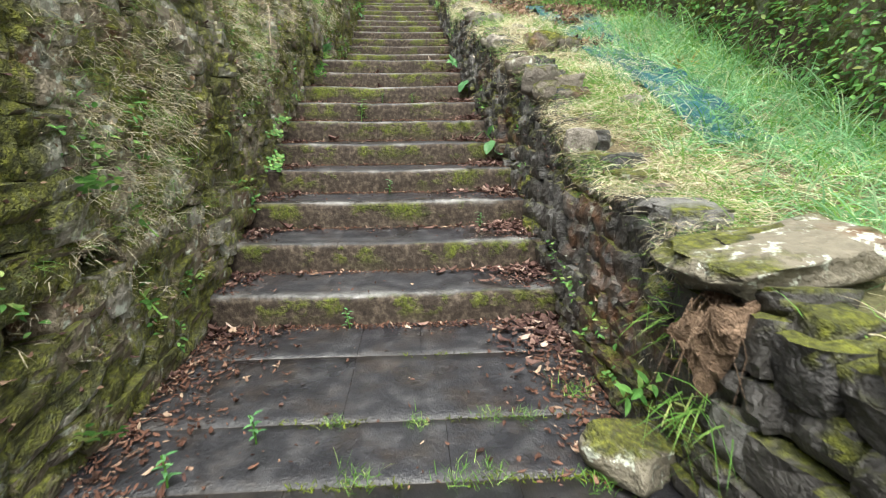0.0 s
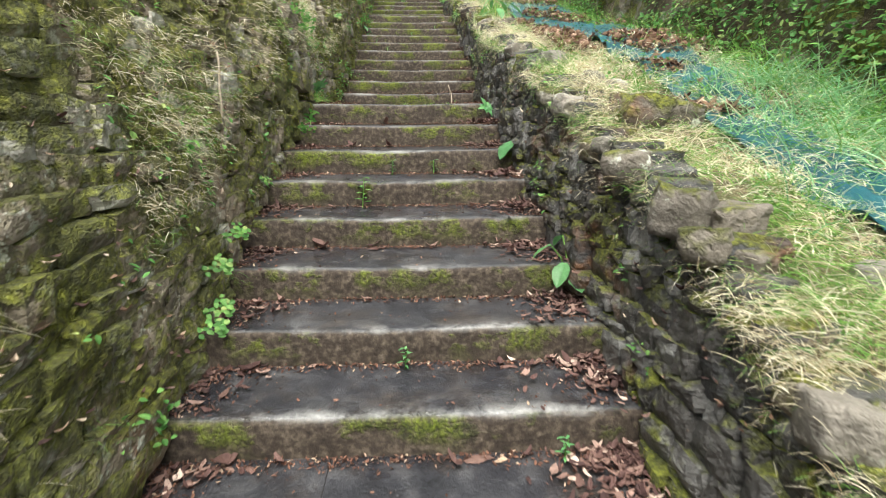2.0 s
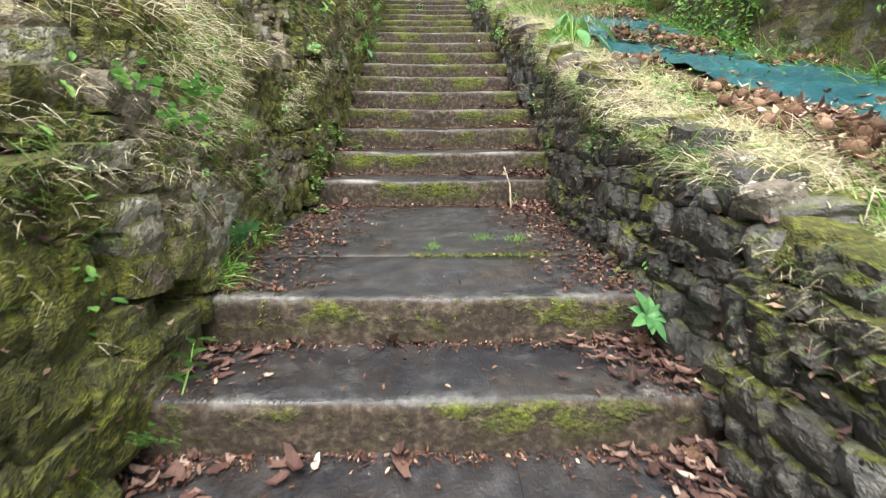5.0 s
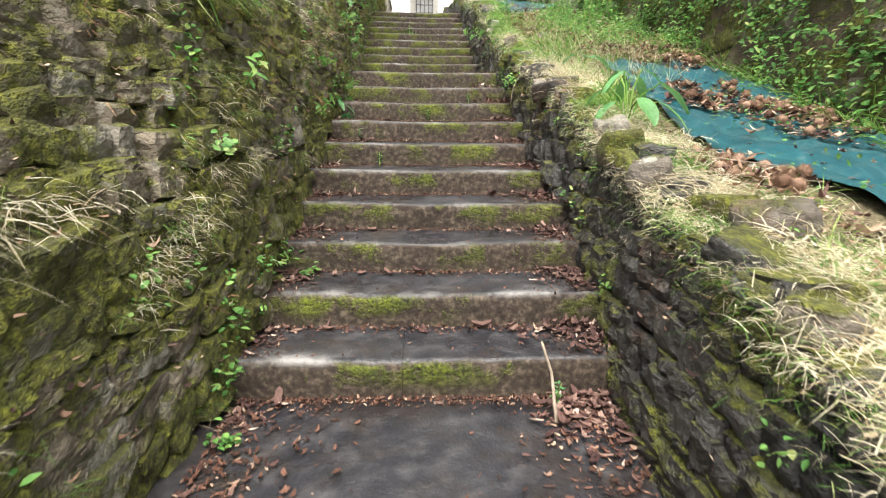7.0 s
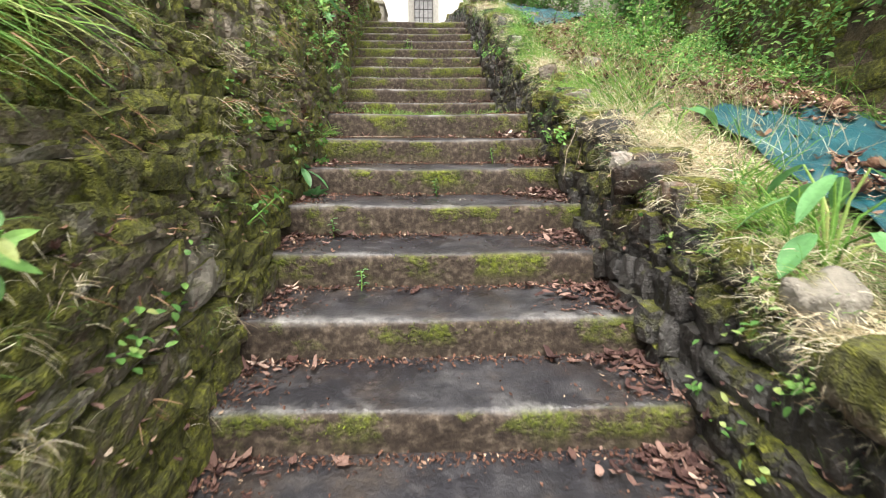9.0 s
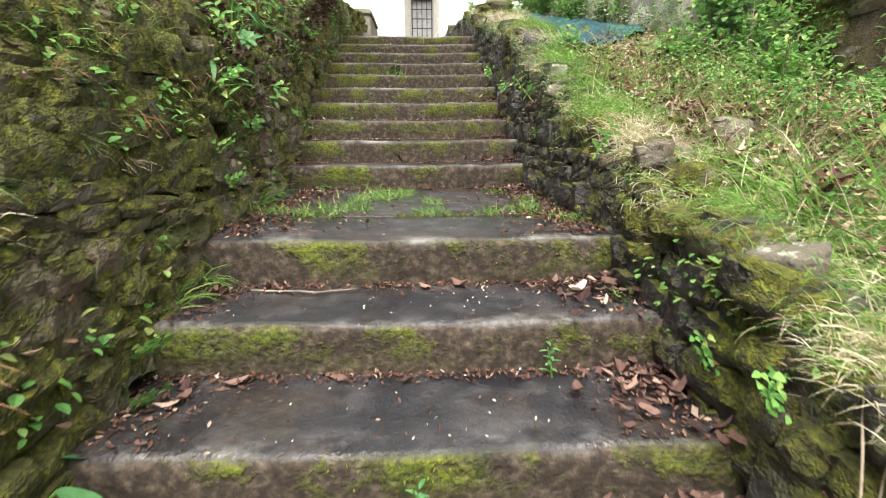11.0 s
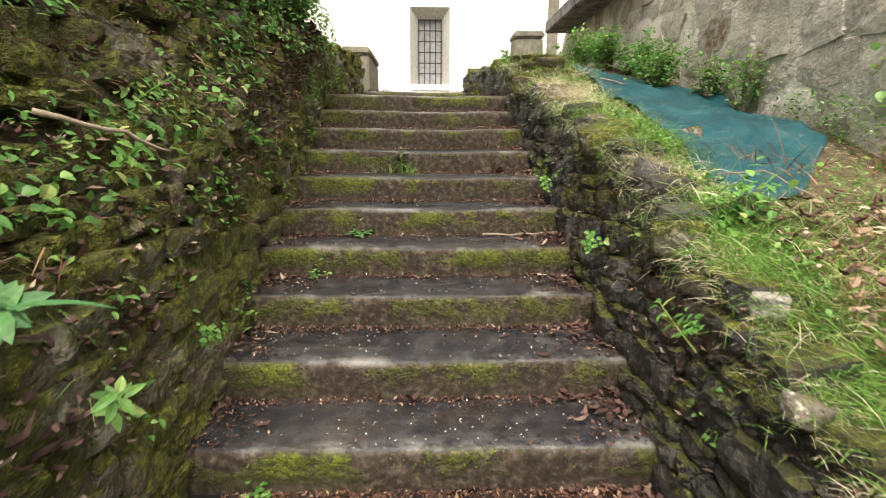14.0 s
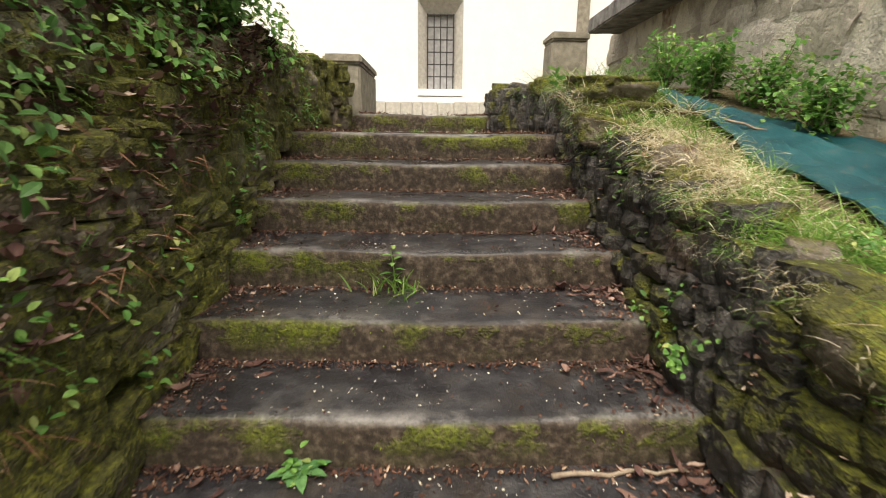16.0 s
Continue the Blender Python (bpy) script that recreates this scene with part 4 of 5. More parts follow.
straw, green = Heap(), Heap()
for _ in range(6400):
    y = rng.uniform(0.8, 18.4) if rng.random() < 0.65 else rng.uniform(1.6, 8.2)
    want = np.interp(y, [1, 2.2, 3.0, 4.0, 4.6, 6.0, 6.4, 7.4, 8.2, 10.5, 11.5, 18], [0.35, 0.7, 1, 0.9, 0.35, 0.35, 1, 1, 0.6, 0.45, 0.3, 0.2])
    h = abs(rng.normal() * 0.38 + np.interp(y, [2, 3, 5, 8, 12, 17], [0.85, 1.0, 0.98, 0.8, 0.95, 0.7]))
    if rng.random() > want or h > left_top(y) or noise.noise((y * 1.1, h * 2.2, 5)) < -0.05:
        continue
    if h < 0.55 and rng.random() < 0.75:
        continue
    x = left_face(y, h) - 0.01
    lean = (0.75, rng.normal() * 0.5 - 0.15, 0.1 + rng.random() * 0.6)
    dry = np.interp(y, [2, 9, 11, 13], [0.78, 0.72, 0.3, 0.15])
    tuft(straw if rng.random() < dry else green, (x, y, ramp(y) + h), int(rng.integers(14, 30)), rng.uniform(0.05, 0.115), rng, 0.7, lean, 0.0018, 1.2, 0.045)
for y, h, n, long in ((8.9, 1.5, 130, 0.5), (8.6, 1.6, 90, 0.5), (9.2, 1.45, 90, 0.4)):
    tuft(green, (left_face(y, h), y, ramp(y) + h), n, long, rng, 0.35, (0.8, -0.2, 0.35), 0.006, 1.0, 0.1)
for y, h in ((6.3, 1.0), (6.6, 1.05), (6.9, 1.0), (5.9, 1.1), (6.1, 1.1), (7.3, 0.95), (7.6, 0.95), (5.2, 0.95), (5.5, 1.0), (4.6, 1.0), (4.3, 0.95)):
    tuft(straw, (left_face(y, h), y, ramp(y) + h), 90, 0.15, rng, 0.4, (0.6, -0.1, 0.3), 0.0022, 1.1, 0.1)
for y, h in ((6.35, 0.02), (6.45, 0.05), (11.7, 0.02), (11.9, 0.04), (12.9, 0.02), (13.3, 0.03), (7.0, 0.03)):
    tuft(green, (edge_left(y) + 0.03, y, tread(y) + h), 34, 0.17, rng, 0.5, (0.5, -0.1, 0.9), 0.006, 1.0, 0.03)
wall_stems = Heap()
for _ in range(260):
    y = rng.uniform(8.0, 17.0)
    h = rng.uniform(0.35, max(0.4, left_top(y) * 0.95))
    if noise.noise((y * 1.7, h * 2.2, 61)) < 0.05:
        continue
    tuft(wall_stems, (left_face(y, h), y, ramp(y) + h), int(rng.integers(6, 14)), rng.uniform(0.06, 0.16), rng, 0.6, (0.7, -0.1, -0.3), 0.004, 0.8, 0.06)
wall_stems.made("dead_wall_stems", BRACKEN, None, "rusty dead stems hanging from the stone wall", "dead plants")
straw.made("dry_wall_grass", STRAW, None, "bleached dry grass hanging from the stone wall", "grass")
green.made("green_wall_grass", GRASS, None, "green grass growing from the stone wall", "grass")

# ---------- leafy growth ----------
small = Heap()
for _ in range(900):
    y = rng.uniform(0.9, 18.2)
    h = rng.uniform(0.02, min(left_top(y), 1.9))
    n = noise.noise((y * 1.4, h * 2.5, 12))
    if n < np.interp(y, [1, 11, 14, 18], [0.16, 0.1, -0.05, -0.15]):
        continue
    x, z = left_face(y, h) + 0.02, ramp(y) + h
    for _ in range(int(rng.integers(5, 13))):
        p = np.array((x, y, z)) + rng.normal(size=3) * (0.02, 0.045, 0.045)
        leaf(small, p, (0.8, rng.normal() * 0.7, rng.normal() * 0.6), (0.5, 0, 1), rng.uniform(0.018, 0.045), rng.uniform(0.014, 0.03), rng)
small.made("wall_weeds", LEAF, None, "small bright-leaved weeds rooted between wall stones", "plants")

small = Heap()
for _ in range(420):
    y = rng.uniform(1.6, 18.6)
    h = rng.uniform(0.0, 1.0) * right_top(y)
    if noise.noise((y * 1.8, h * 2.5, 2)) < 0.18:
        continue
    for _ in range(int(rng.integers(4, 9))):
        p = np.array((right_face(y, h) - 0.02, y, ramp(y) + h)) + rng.normal(size=3) * (0.015, 0.035, 0.035)
        leaf(small, p, (-0.8, rng.normal() * 0.7, rng.normal() * 0.6), (-0.5, 0, 1), rng.uniform(0.015, 0.04), rng.uniform(0.012, 0.026), rng)
dark = Heap()
for _ in range(34000):
    y = rng.uniform(11.2, 15.4) if rng.random() < 0.85 else rng.uniform(3.5, 10)
    x = rng.uniform(0.84, 2.45)
    clump = noise.noise((x * 2, y * 1.6, 6))
    if clump < (-0.1 if y > 11 else 0.2) or (y > 14.2 and 1.0 < x < 1.9) or on_stone(x, y):
        continue
    tall = rng.uniform(0.0, 0.32) * (1 if x > 1.2 else 0.35) * (0.6 + max(0, clump))
    heap = dark if noise.noise((x * 3, y * 2.5, 16)) > 0.05 and rng.random() < 0.7 else small
    leaf(heap, (x, y, bank(x, y) + tall), (rng.normal(), rng.normal(), rng.normal() * 0.5 + 0.2), (rng.normal() * 0.4, rng.normal() * 0.4, 1), rng.uniform(0.012, 0.034), rng.uniform(0.008, 0.02), rng)
small.made("bank_weeds", LEAF, None, "mixed low weeds with small leaves covering the bank", "plants")
dark.made("bank_creeper", IVY, None, "dark small-leaved creeper patches on the bank", "plants")
stems = Heap()
for _ in range(420):
    y, x = rng.uniform(11.3, 14.6), rng.uniform(0.95, 2.4)
    if noise.noise((x * 1.8, y * 1.3, 26)) < 0.0 or on_stone(x, y):
        continue
    tuft(stems, (x, y, bank(x, y)), int(rng.integers(6, 13)), rng.uniform(0.12, 0.3), rng, 0.45, (-0.1, 0, 1), 0.004, 0.5, 0.06)
stems.made("dead_stems", BRACKEN, None, "rusty brown dead stems standing among the weeds", "dead plants")

flowers = Heap()
for _ in range(150):
    y, x = rng.uniform(11.8, 15.2), rng.uniform(1.25, 2.4)
    c = np.array((x, y, bank(x, y) + rng.uniform(0.15, 0.28)))
    for k in range(5):
        a = 2 * math.pi * k / 5 + x * 9
        leaf(flowers, c, (math.cos(a), math.sin(a), 0.25), (0, 0, 1), 0.014, 0.01, rng, 0.2, 0.1)
for _ in range(60):
    y, x = rng.uniform(15.6, 17.4), rng.uniform(1.5, 1.9)
    c = np.array((x, y, bank(x, y) + rng.uniform(0.15, 0.3)))
    for k in range(4):
        a = 2 * math.pi * k / 4 + x * 9
        leaf(flowers, c, (math.cos(a), math.sin(a), 0.25), (0, 0, 1), 0.013, 0.01, rng, 0.2, 0.1)
flowers.made("white_flowers", PETAL, None, "tiny white flowers among the bank weeds", "flowers")

ivy = Heap()
fresh = Heap()
for _ in range(6800):
    y = rng.uniform(12.2, 17.3)
    top = left_top(y)
    low = np.interp(y, [12.2, 14, 16, 17.3], [1.3, 0.95, 0.85, 0.55])
    h = rng.uniform(low, top + 0.35)
    if noise.noise((y * 1.6, h * 1.8, 7)) < -0.12 - 0.3 * (h - low):
        continue
    x = left_face(y, min(h, top)) + rng.uniform(-0.1, 0.22) - max(0, h - top) * 0.5
    leaf(fresh if noise.noise((y * 2, h * 2.4, 80)) > 0.0 else ivy, (x, y, ramp(y) + h), (0.6 + rng.normal() * 0.5, rng.normal() * 0.7, -0.2 + rng.normal() * 0.5), (0.6, 0, 0.8), rng.uniform(0.025, 0.06), rng.uniform(0.02, 0.042), rng)
fresh.made("bramble_bank", LEAF, None, "fresh bramble and weed leaves above the mossy wall", "plants")
ivy.made("ivy_bank", IVY, None, "dark ivy and bramble leaves spilling down the bank", "plants")
ivy, fresh = Heap(), Heap()
for _ in range(22000):
    y = rng.uniform(1.0, 14.6)
    h = rng.uniform(-0.05, 2.1)
    if noise.noise((y * 1.1, h * 1.5, 17)) < np.interp(y, [1, 5, 7, 12, 14], [-0.35, -0.15, -0.08, -0.14, -0.4]):
        continue
    x = 2.46 + 0.14 * h + rng.uniform(-0.12, 0.02) + max(0, h - 1.7) * 1.2
    leaf(fresh if rng.random() < 0.65 else ivy, (x, y, bank(2.5, y) + h * float(np.interp(y, [13, 14.2], [1, 0.6]))), (-0.7 + rng.normal() * 0.4, rng.normal() * 0.7, rng.normal() * 0.5), (-0.6, 0, 0.8), rng.uniform(0.025, 0.065), rng.uniform(0.018, 0.042), rng)
for _ in range(900):
    p = np.array((2.25, 14.25, 5.0)) + rng.normal(size=3) * (0.14, 0.2, 0.28)
    leaf(ivy, p, (-0.6, -0.5, rng.normal() * 0.5), (0, 0, 1), 0.06, 0.045, rng)
ivy.made("terrace_ivy", IVY, None, "ivy and weeds hanging over the terrace wall", "plants")
fresh.made("terrace_weeds", LEAF, None, "fresh green weeds on the terrace wall", "plants")
grass_back = Heap()
for _ in range(700):
    y = rng.uniform(1, 13.8)
    x = rng.uniform(2.3, 2.9)
    z = bank(2.5, y) if x < 2.55 else bank(2.5, y) + 1.75
    tuft(grass_back, (x, y, z), 12, rng.uniform(0.2, 0.45), rng, 0.4, (-0.5, -0.1, 0.8), 0.006, 0.8, 0.07)
grass_back.made("terrace_grass", GRASS, None, "long grass along the terrace wall", "grass")


def bush(x, y, z, radius, tall, n, label, material, leafsize, seed):
    r = np.random.default_rng(seed)
    owner = thing("bush", label, "bush", at=pose(x, y, z))
    crown = Heap()
    for i in range(14):
        a, tilt = r.uniform(0, 6.28), r.uniform(0.1, 0.55)
        tip = np.array((math.cos(a) * tilt * radius * 1.6, math.sin(a) * tilt * radius * 1.6, tall * r.uniform(0.7, 1.05)))
        part("stem", *tube([(0, 0, -0.02), tuple(tip * 0.5 + r.normal(size=3) * 0.02), tuple(tip)], [0.005, 0.004, 0.002], 5), TWIG, owner)
        for _ in range(n // 6):
            s = r.uniform(0.2, 1.0)
            p = tip * s + r.normal(size=3) * 0.045
            leaf(crown, p, (r.normal(), r.normal(), r.normal() * 0.4), (0, 0, 1), leafsize * r.uniform(0.6, 1.2), leafsize * 0.6 * r.uniform(0.6, 1.2), r)
    crown.made("crown", material, owner, kind="")


for i, (x, y, rad, tall, n) in enumerate([(1.7, 16.6, 0.34, 0.36, 420), (1.5, 17.4, 0.34, 0.34, 420), (1.7, 17.1, 0.3, 0.36, 340), (1.3, 17.7, 0.3, 0.35, 260), (1.88, 16.1, 0.2, 0.3, 140), (1.94, 15.75, 0.12, 0.4, 90), (1.45, 17.9, 0.2, 0.4, 140),
                                          (0.92, 14.0, 0.16, 0.18, 120), (1.7, 13.8, 0.25, 0.28, 200), (2.1, 13.6, 0.3, 0.5, 240), (1.9, 13.0, 0.3, 0.4, 240), (2.2, 14.6, 0.3, 0.6, 240)]):
    bush(x, y, bank(x, y), rad, tall, n, "fresh green nettle clump growing beside the building wall" if y > 15 else "fresh green leafy clump on the bank", LEAF, 0.05, 300 + i)
for i, (y, h, tall) in enumerate([(15.6, 1.35, 0.55), (16.2, 1.1, 0.5), (14.9, 1.7, 0.5), (16.7, 0.85, 0.35), (14.2, 1.8, 0.5)]):
    bush(left_face(y, h) - 0.05, y, ramp(y) + h - 0.02, 0.5, tall, 420, "leafy shrub leaning over the mossy wall", IVY if i % 2 else LEAF, 0.055, 340 + i)


def shade_tree(x, y, z):
    """A left terrace tree whose unseen crown, added for shade, reaches over the wall."""
    r = np.random.default_rng(90)
    owner = thing("tree", "leafy tree rooted on the terrace, unseen crown added to shade the wall", "tree", at=pose(x, y, z))
    part("trunk", *tube([(0, 0, -0.3), (0.06, 0.02, 0.8), (0.2, -0.08, 1.8), (0.42, -0.12, 2.7), (0.6, -0.1, 3.5)], [0.14, 0.11, 0.09, 0.07, 0.03], 9), TWIG, owner, "grey mossy trunk", True)
    crown = Heap()
    for i in range(16):
        a = i * 2.4
        root = Vector((0.2, -0.08, 1.8)).lerp(Vector((0.6, -0.1, 3.5)), (i % 6) / 5)
        tip = Vector((0.75 + 1.35 * math.cos(a) * r.uniform(0.5, 1), -0.5 + 2.3 * math.sin(a) * r.uniform(0.5, 1), r.uniform(2.6, 4.3)))
        mid = root.lerp(tip, 0.5) + Vector((0, 0, 0.2))
        part("limb", *tube([root, mid, tip], [0.035, 0.022, 0.008], 6), TWIG, owner)
        for _ in range(22):
            c = np.array(root.lerp(tip, r.uniform(0.35, 1.05))) + r.normal(size=3) * (0.22, 0.3, 0.16)
            for _ in range(14):
                leaf(crown, c + r.normal(size=3) * 0.11, (r.normal(), r.normal(), r.normal() * 0.5 - 0.3), (r.normal() * 0.3, r.normal() * 0.3, 1), r.uniform(0.05, 0.1), r.uniform(0.03, 0.055), r)
    crown.made("crown", IVY, owner, kind="")
    # low spray of twigs
    spray = Heap()
    base = (1.45, 2.55, 0.1)
    part("limb", *tube([(0.42, -0.12, 2.7), (0.9, 1.3, 2.4), (1.25, 2.2, 1.3), base], [0.02, 0.014, 0.008, 0.004], 6), TWIG, owner)
    for k in range(7):
        tip = (base[0] + 0.3 - 0.09 * k, base[1] + 0.1 * math.sin(k * 2), base[2] - 0.12 - 0.05 * (k % 3))
        part("twig", *tube([base, tip], [0.004, 0.0015], 5), TWIG, owner)
        for _ in range(9):
            p = np.array(base) + (np.array(tip) - np.array(base)) * r.uniform(0.4, 1.0)
            leaf(spray, p, (r.normal(), r.normal(), -0.4), (0, 0, 1), 0.05, 0.022, r)
    spray.made("leaf_spray", IVY, owner, kind="")


shade_tree(-2.65, 14.6, ramp(14.6) + left_top(14.6) + 0.15)


# ---------- single weeds ----------
def weed(kind, seed, label, material, size):
    r = np.random.default_rng(seed)
    owner = thing("weed", label, "weed", "weeds between the stones")
    if kind == "upright":
        part("stem", *tube([(0, 0, -0.02), (0.01, 0.0, size * 0.5), (0.02, 0.01, size)], [0.004, 0.003, 0.002], 5), GRASS, owner)
        for k in range(11):
            a, z = k * 2.4, size * (0.15 + 0.85 * k / 10)
            h = Heap()
            leaf(h, (0.01, 0, z), (math.cos(a), math.sin(a), 0.45), (0, 0, 1), size * r.uniform(0.22, 0.4), size * 0.13, r, 0.4)
            h.made("leaf", material, owner, kind="")
    elif kind == "rosette":
        for k in range(10):
            a = k * 2.4
            h = Heap()
            leaf(h, (0, 0, 0), (math.cos(a), math.sin(a), r.uniform(0.3, 1.1)), (0, 0, 1), size * r.uniform(0.6, 1.1), size * 0.42, r, 0.5)
            h.made("leaf", material, owner, kind="")
    else:
        for k in range(24):
            h = Heap()
            p = np.array((r.normal() * size * 0.28, r.normal() * size * 0.28, abs(r.normal()) * size * 0.35))
            leaf(h, p, (r.normal(), r.normal(), 0.3), (0, 0, 1), size * r.uniform(0.28, 0.5), size * r.uniform(0.2, 0.32), r, 0.3)
            h.made("leaf", material, owner, kind="")
    return owner


kinds = [("upright", 1, "upright green weed with pointed leaves in a crevice", LEAF, 0.19), ("rosette", 2, "low rosette of bright green leaves in a crevice", BROAD, 0.1),
         ("clump", 3, "small clump of round bright leaves between stones", LEAF, 0.085), ("upright", 4, "pale green seedling growing at the riser foot", BROAD, 0.1)]
spots = [[], [], [], []]
LEFT_SPOTS = [(5.9, 1.61, 0), (6.02, 2.5, 2), (6.18, 2.4, 2), (6.37, 2.5, 2), (6.94, 2.36, 2), (9.94, 3.1, 0), (6.57, 1.95, 1), (3.78, 0.74, 2), (3.94, 0.98, 2), (4.75, 1.28, 2),
              (5.71, 1.58, 2), (11.0, 3.06, 1), (9.19, 2.2, 2), (11.33, 3.25, 2), (11.4, 3.38, 2), (12.5, 4.15, 0), (12.82, 4.05, 2), (12.26, 3.95, 2), (12.8, 4.5, 0), (12.32, 3.8, 2), (12.6, 4.28, 2),
              (13.2, 4.55, 1), (14.02, 4.16, 2), (13.86, 4.8, 0), (14.2, 5.05, 0), (15.6, 4.3, 2), (15.8, 4.46, 2), (15.4, 4.25, 2), (16.3, 4.95, 2), (2.05, 0.62, 0), (1.75, 0.85, 2),
              (3.87, 0.8, 2), (4.2, 1.08, 2), (1.93, 0.32, 0), (1.4, 0.1, 2), (14.9, 4.9, 2), (13.4, 4.2, 0), (8.4, 2.9, 2), (8.8, 3.2, 0), (10.4, 3.5, 2)]
for y, z, k in LEFT_SPOTS:
    h = z - ramp(y)
    spots[k].append(pose(left_face(y, max(h, 0)) + 0.075, y, z, 0, 50, y * 77 % 360))
for x, y, k in ((-0.31, 5.4, 3), (0.0, 5.4, 3), (-0.18, 3.73, 3), (-0.76, 15.32, 2), (-0.95, 14.95, 2), (0.22, 11.48, 3), (-0.75, 15.33, 1), (-0.5, 16.14, 0), (-0.49, 4.98, 0), (-0.95, 13.78, 2),
                (-0.35, 2.47, 3), (0.45, 3.3, 3), (-0.6, 10.2, 3), (-0.2, 11.06, 3), (-0.9, 8.98, 2), (0.35, 8.18, 3), (-1.0, 7.9, 2), (-0.55, 1.5, 3), (-0.75, 1.3, 3), (-0.8, 10.63, 3)):
    spots[k].append(pose(x, y, tread(y), 0, 0, y * 77 % 360))
for y, z, k in ((11.23, 3.41, 2), (11.69, 3.4, 2), (12.17, 3.9, 0), (13.69, 4.24, 0), (15.49, 4.62, 2), (1.5, 0.1, 0), (6.16, 1.75, 1), (11.0, 3.42, 2), (13.7, 4.3, 2), (14.6, 4.4, 2), (17.4, 5.65, 0)):
    spots[k].append(pose(right_face(y, z - ramp(y)) - 0.075, y, z, 0, -45, y * 77 % 360))
for (kind, seed, label, material, size), places in zip(kinds, spots):
    first = weed(kind, seed, label, material, size)
    first.matrix_world = places[0]
    for m in places[1:]:
        copy_thing(first, m)


def big_leaf_plant(label, x, y, z, leaves, material=BROAD):
    """leaves: tips as dx, dy, dz, then length and width of the blade."""
    owner = thing("broad_leaf_plant", label, "plant", at=pose(x, y, z))
    r = np.random.default_rng(int(y * 100))
    for dx, dy, dz, length, width in leaves:
        part("stem", *tube([(0, 0, -0.02), (dx * 0.4, dy * 0.4, dz * 0.7), (dx, dy, dz)], [0.006, 0.005, 0.004], 6), GRASS, owner)
        h = Heap()
        out = np.array((dx, dy, 0.0)) / (math.hypot(dx, dy) + 1e-6)
        broad_leaf(h, (dx, dy, dz), out + np.array((0, 0, -0.5 if dz > 0.12 else 0.1)), (out[0] * 0.7, out[1] * 0.7, 0.8), length, width, 0.3, 0.2, dx * 9 + y)
        h.made("leaf", material, owner, smooth=True, kind="")


big_leaf_plant("arum plant with drooping oval leaves at the wall foot", 0.7, 4.2, 0.75, [(-0.04, -0.06, 0.16, 0.15, 0.09), (-0.1, 0.02, 0.24, 0.14, 0.06), (-0.02, 0.08, 0.28, 0.12, 0.05), (0.0, -0.1, 0.08, 0.13, 0.09)])
big_leaf_plant("arum plant with one large oval leaf at the wall foot", 0.65, 5.47, 1.25, [(-0.05, -0.04, 0.24, 0.18, 0.12), (0.02, 0.03, 0.3, 0.13, 0.05), (0.04, -0.03, 0.2, 0.14, 0.04)])
big_leaf_plant("foxglove plant with broad pale leaves on the wall top", 1.02, 9.35, bank(1.02, 9.35), [(0.02, -0.12, 0.16, 0.24, 0.11), (0.14, -0.1, 0.14, 0.25, 0.1), (0.2, 0.02, 0.26, 0.3, 0.08), (-0.1, -0.04, 0.14, 0.18, 0.08), (0.02, 0.12, 0.28, 0.2, 0.08), (-0.1, 0.08, 0.24, 0.2, 0.07), (-0.05, -0.02, 0.32, 0.2, 0.06), (0.1, 0.12, 0.3, 0.22, 0.06), (-0.02, 0.15, 0.34, 0.18, 0.05), (0.06, -0.02, 0.34, 0.18, 0.06)])
big_leaf_plant("plant with long arching leaves at the wall foot", -1.08, 11.02, 3.08, [(0.07, 0.0, 0.14, 0.16, 0.06), (0.05, -0.07, 0.16, 0.15, 0.05), (0.03, 0.06, 0.18, 0.14, 0.05)])
big_leaf_plant("foxglove plant with long leaves on the wall ledge", -1.2, 12.55, 4.2, [(0.06, 0.05, 0.12, 0.15, 0.05), (0.02, -0.04, 0.14, 0.16, 0.045), (0.08, -0.02, 0.06, 0.12, 0.05), (0.1, 0.06, 0.04, 0.1, 0.05)])
big_leaf_plant("foxglove plant with arching leaves on the wall ledge", -1.22, 12.95, 4.5, [(0.05, 0.05, 0.18, 0.18, 0.05), (0.1, 0.1, 0.1, 0.2, 0.04), (0.08, -0.12, 0.12, 0.18, 0.04), (0.02, 0.0, 0.2, 0.16, 0.045)])
big_leaf_plant("wild rhubarb leaf plant beside the wall top", 1.1, 10.6, bank(1.1, 10.6), [(0.0, -0.08, 0.12, 0.18, 0.1), (0.1, 0.0, 0.14, 0.18, 0.1), (-0.06, 0.04, 0.16, 0.15, 0.09)])

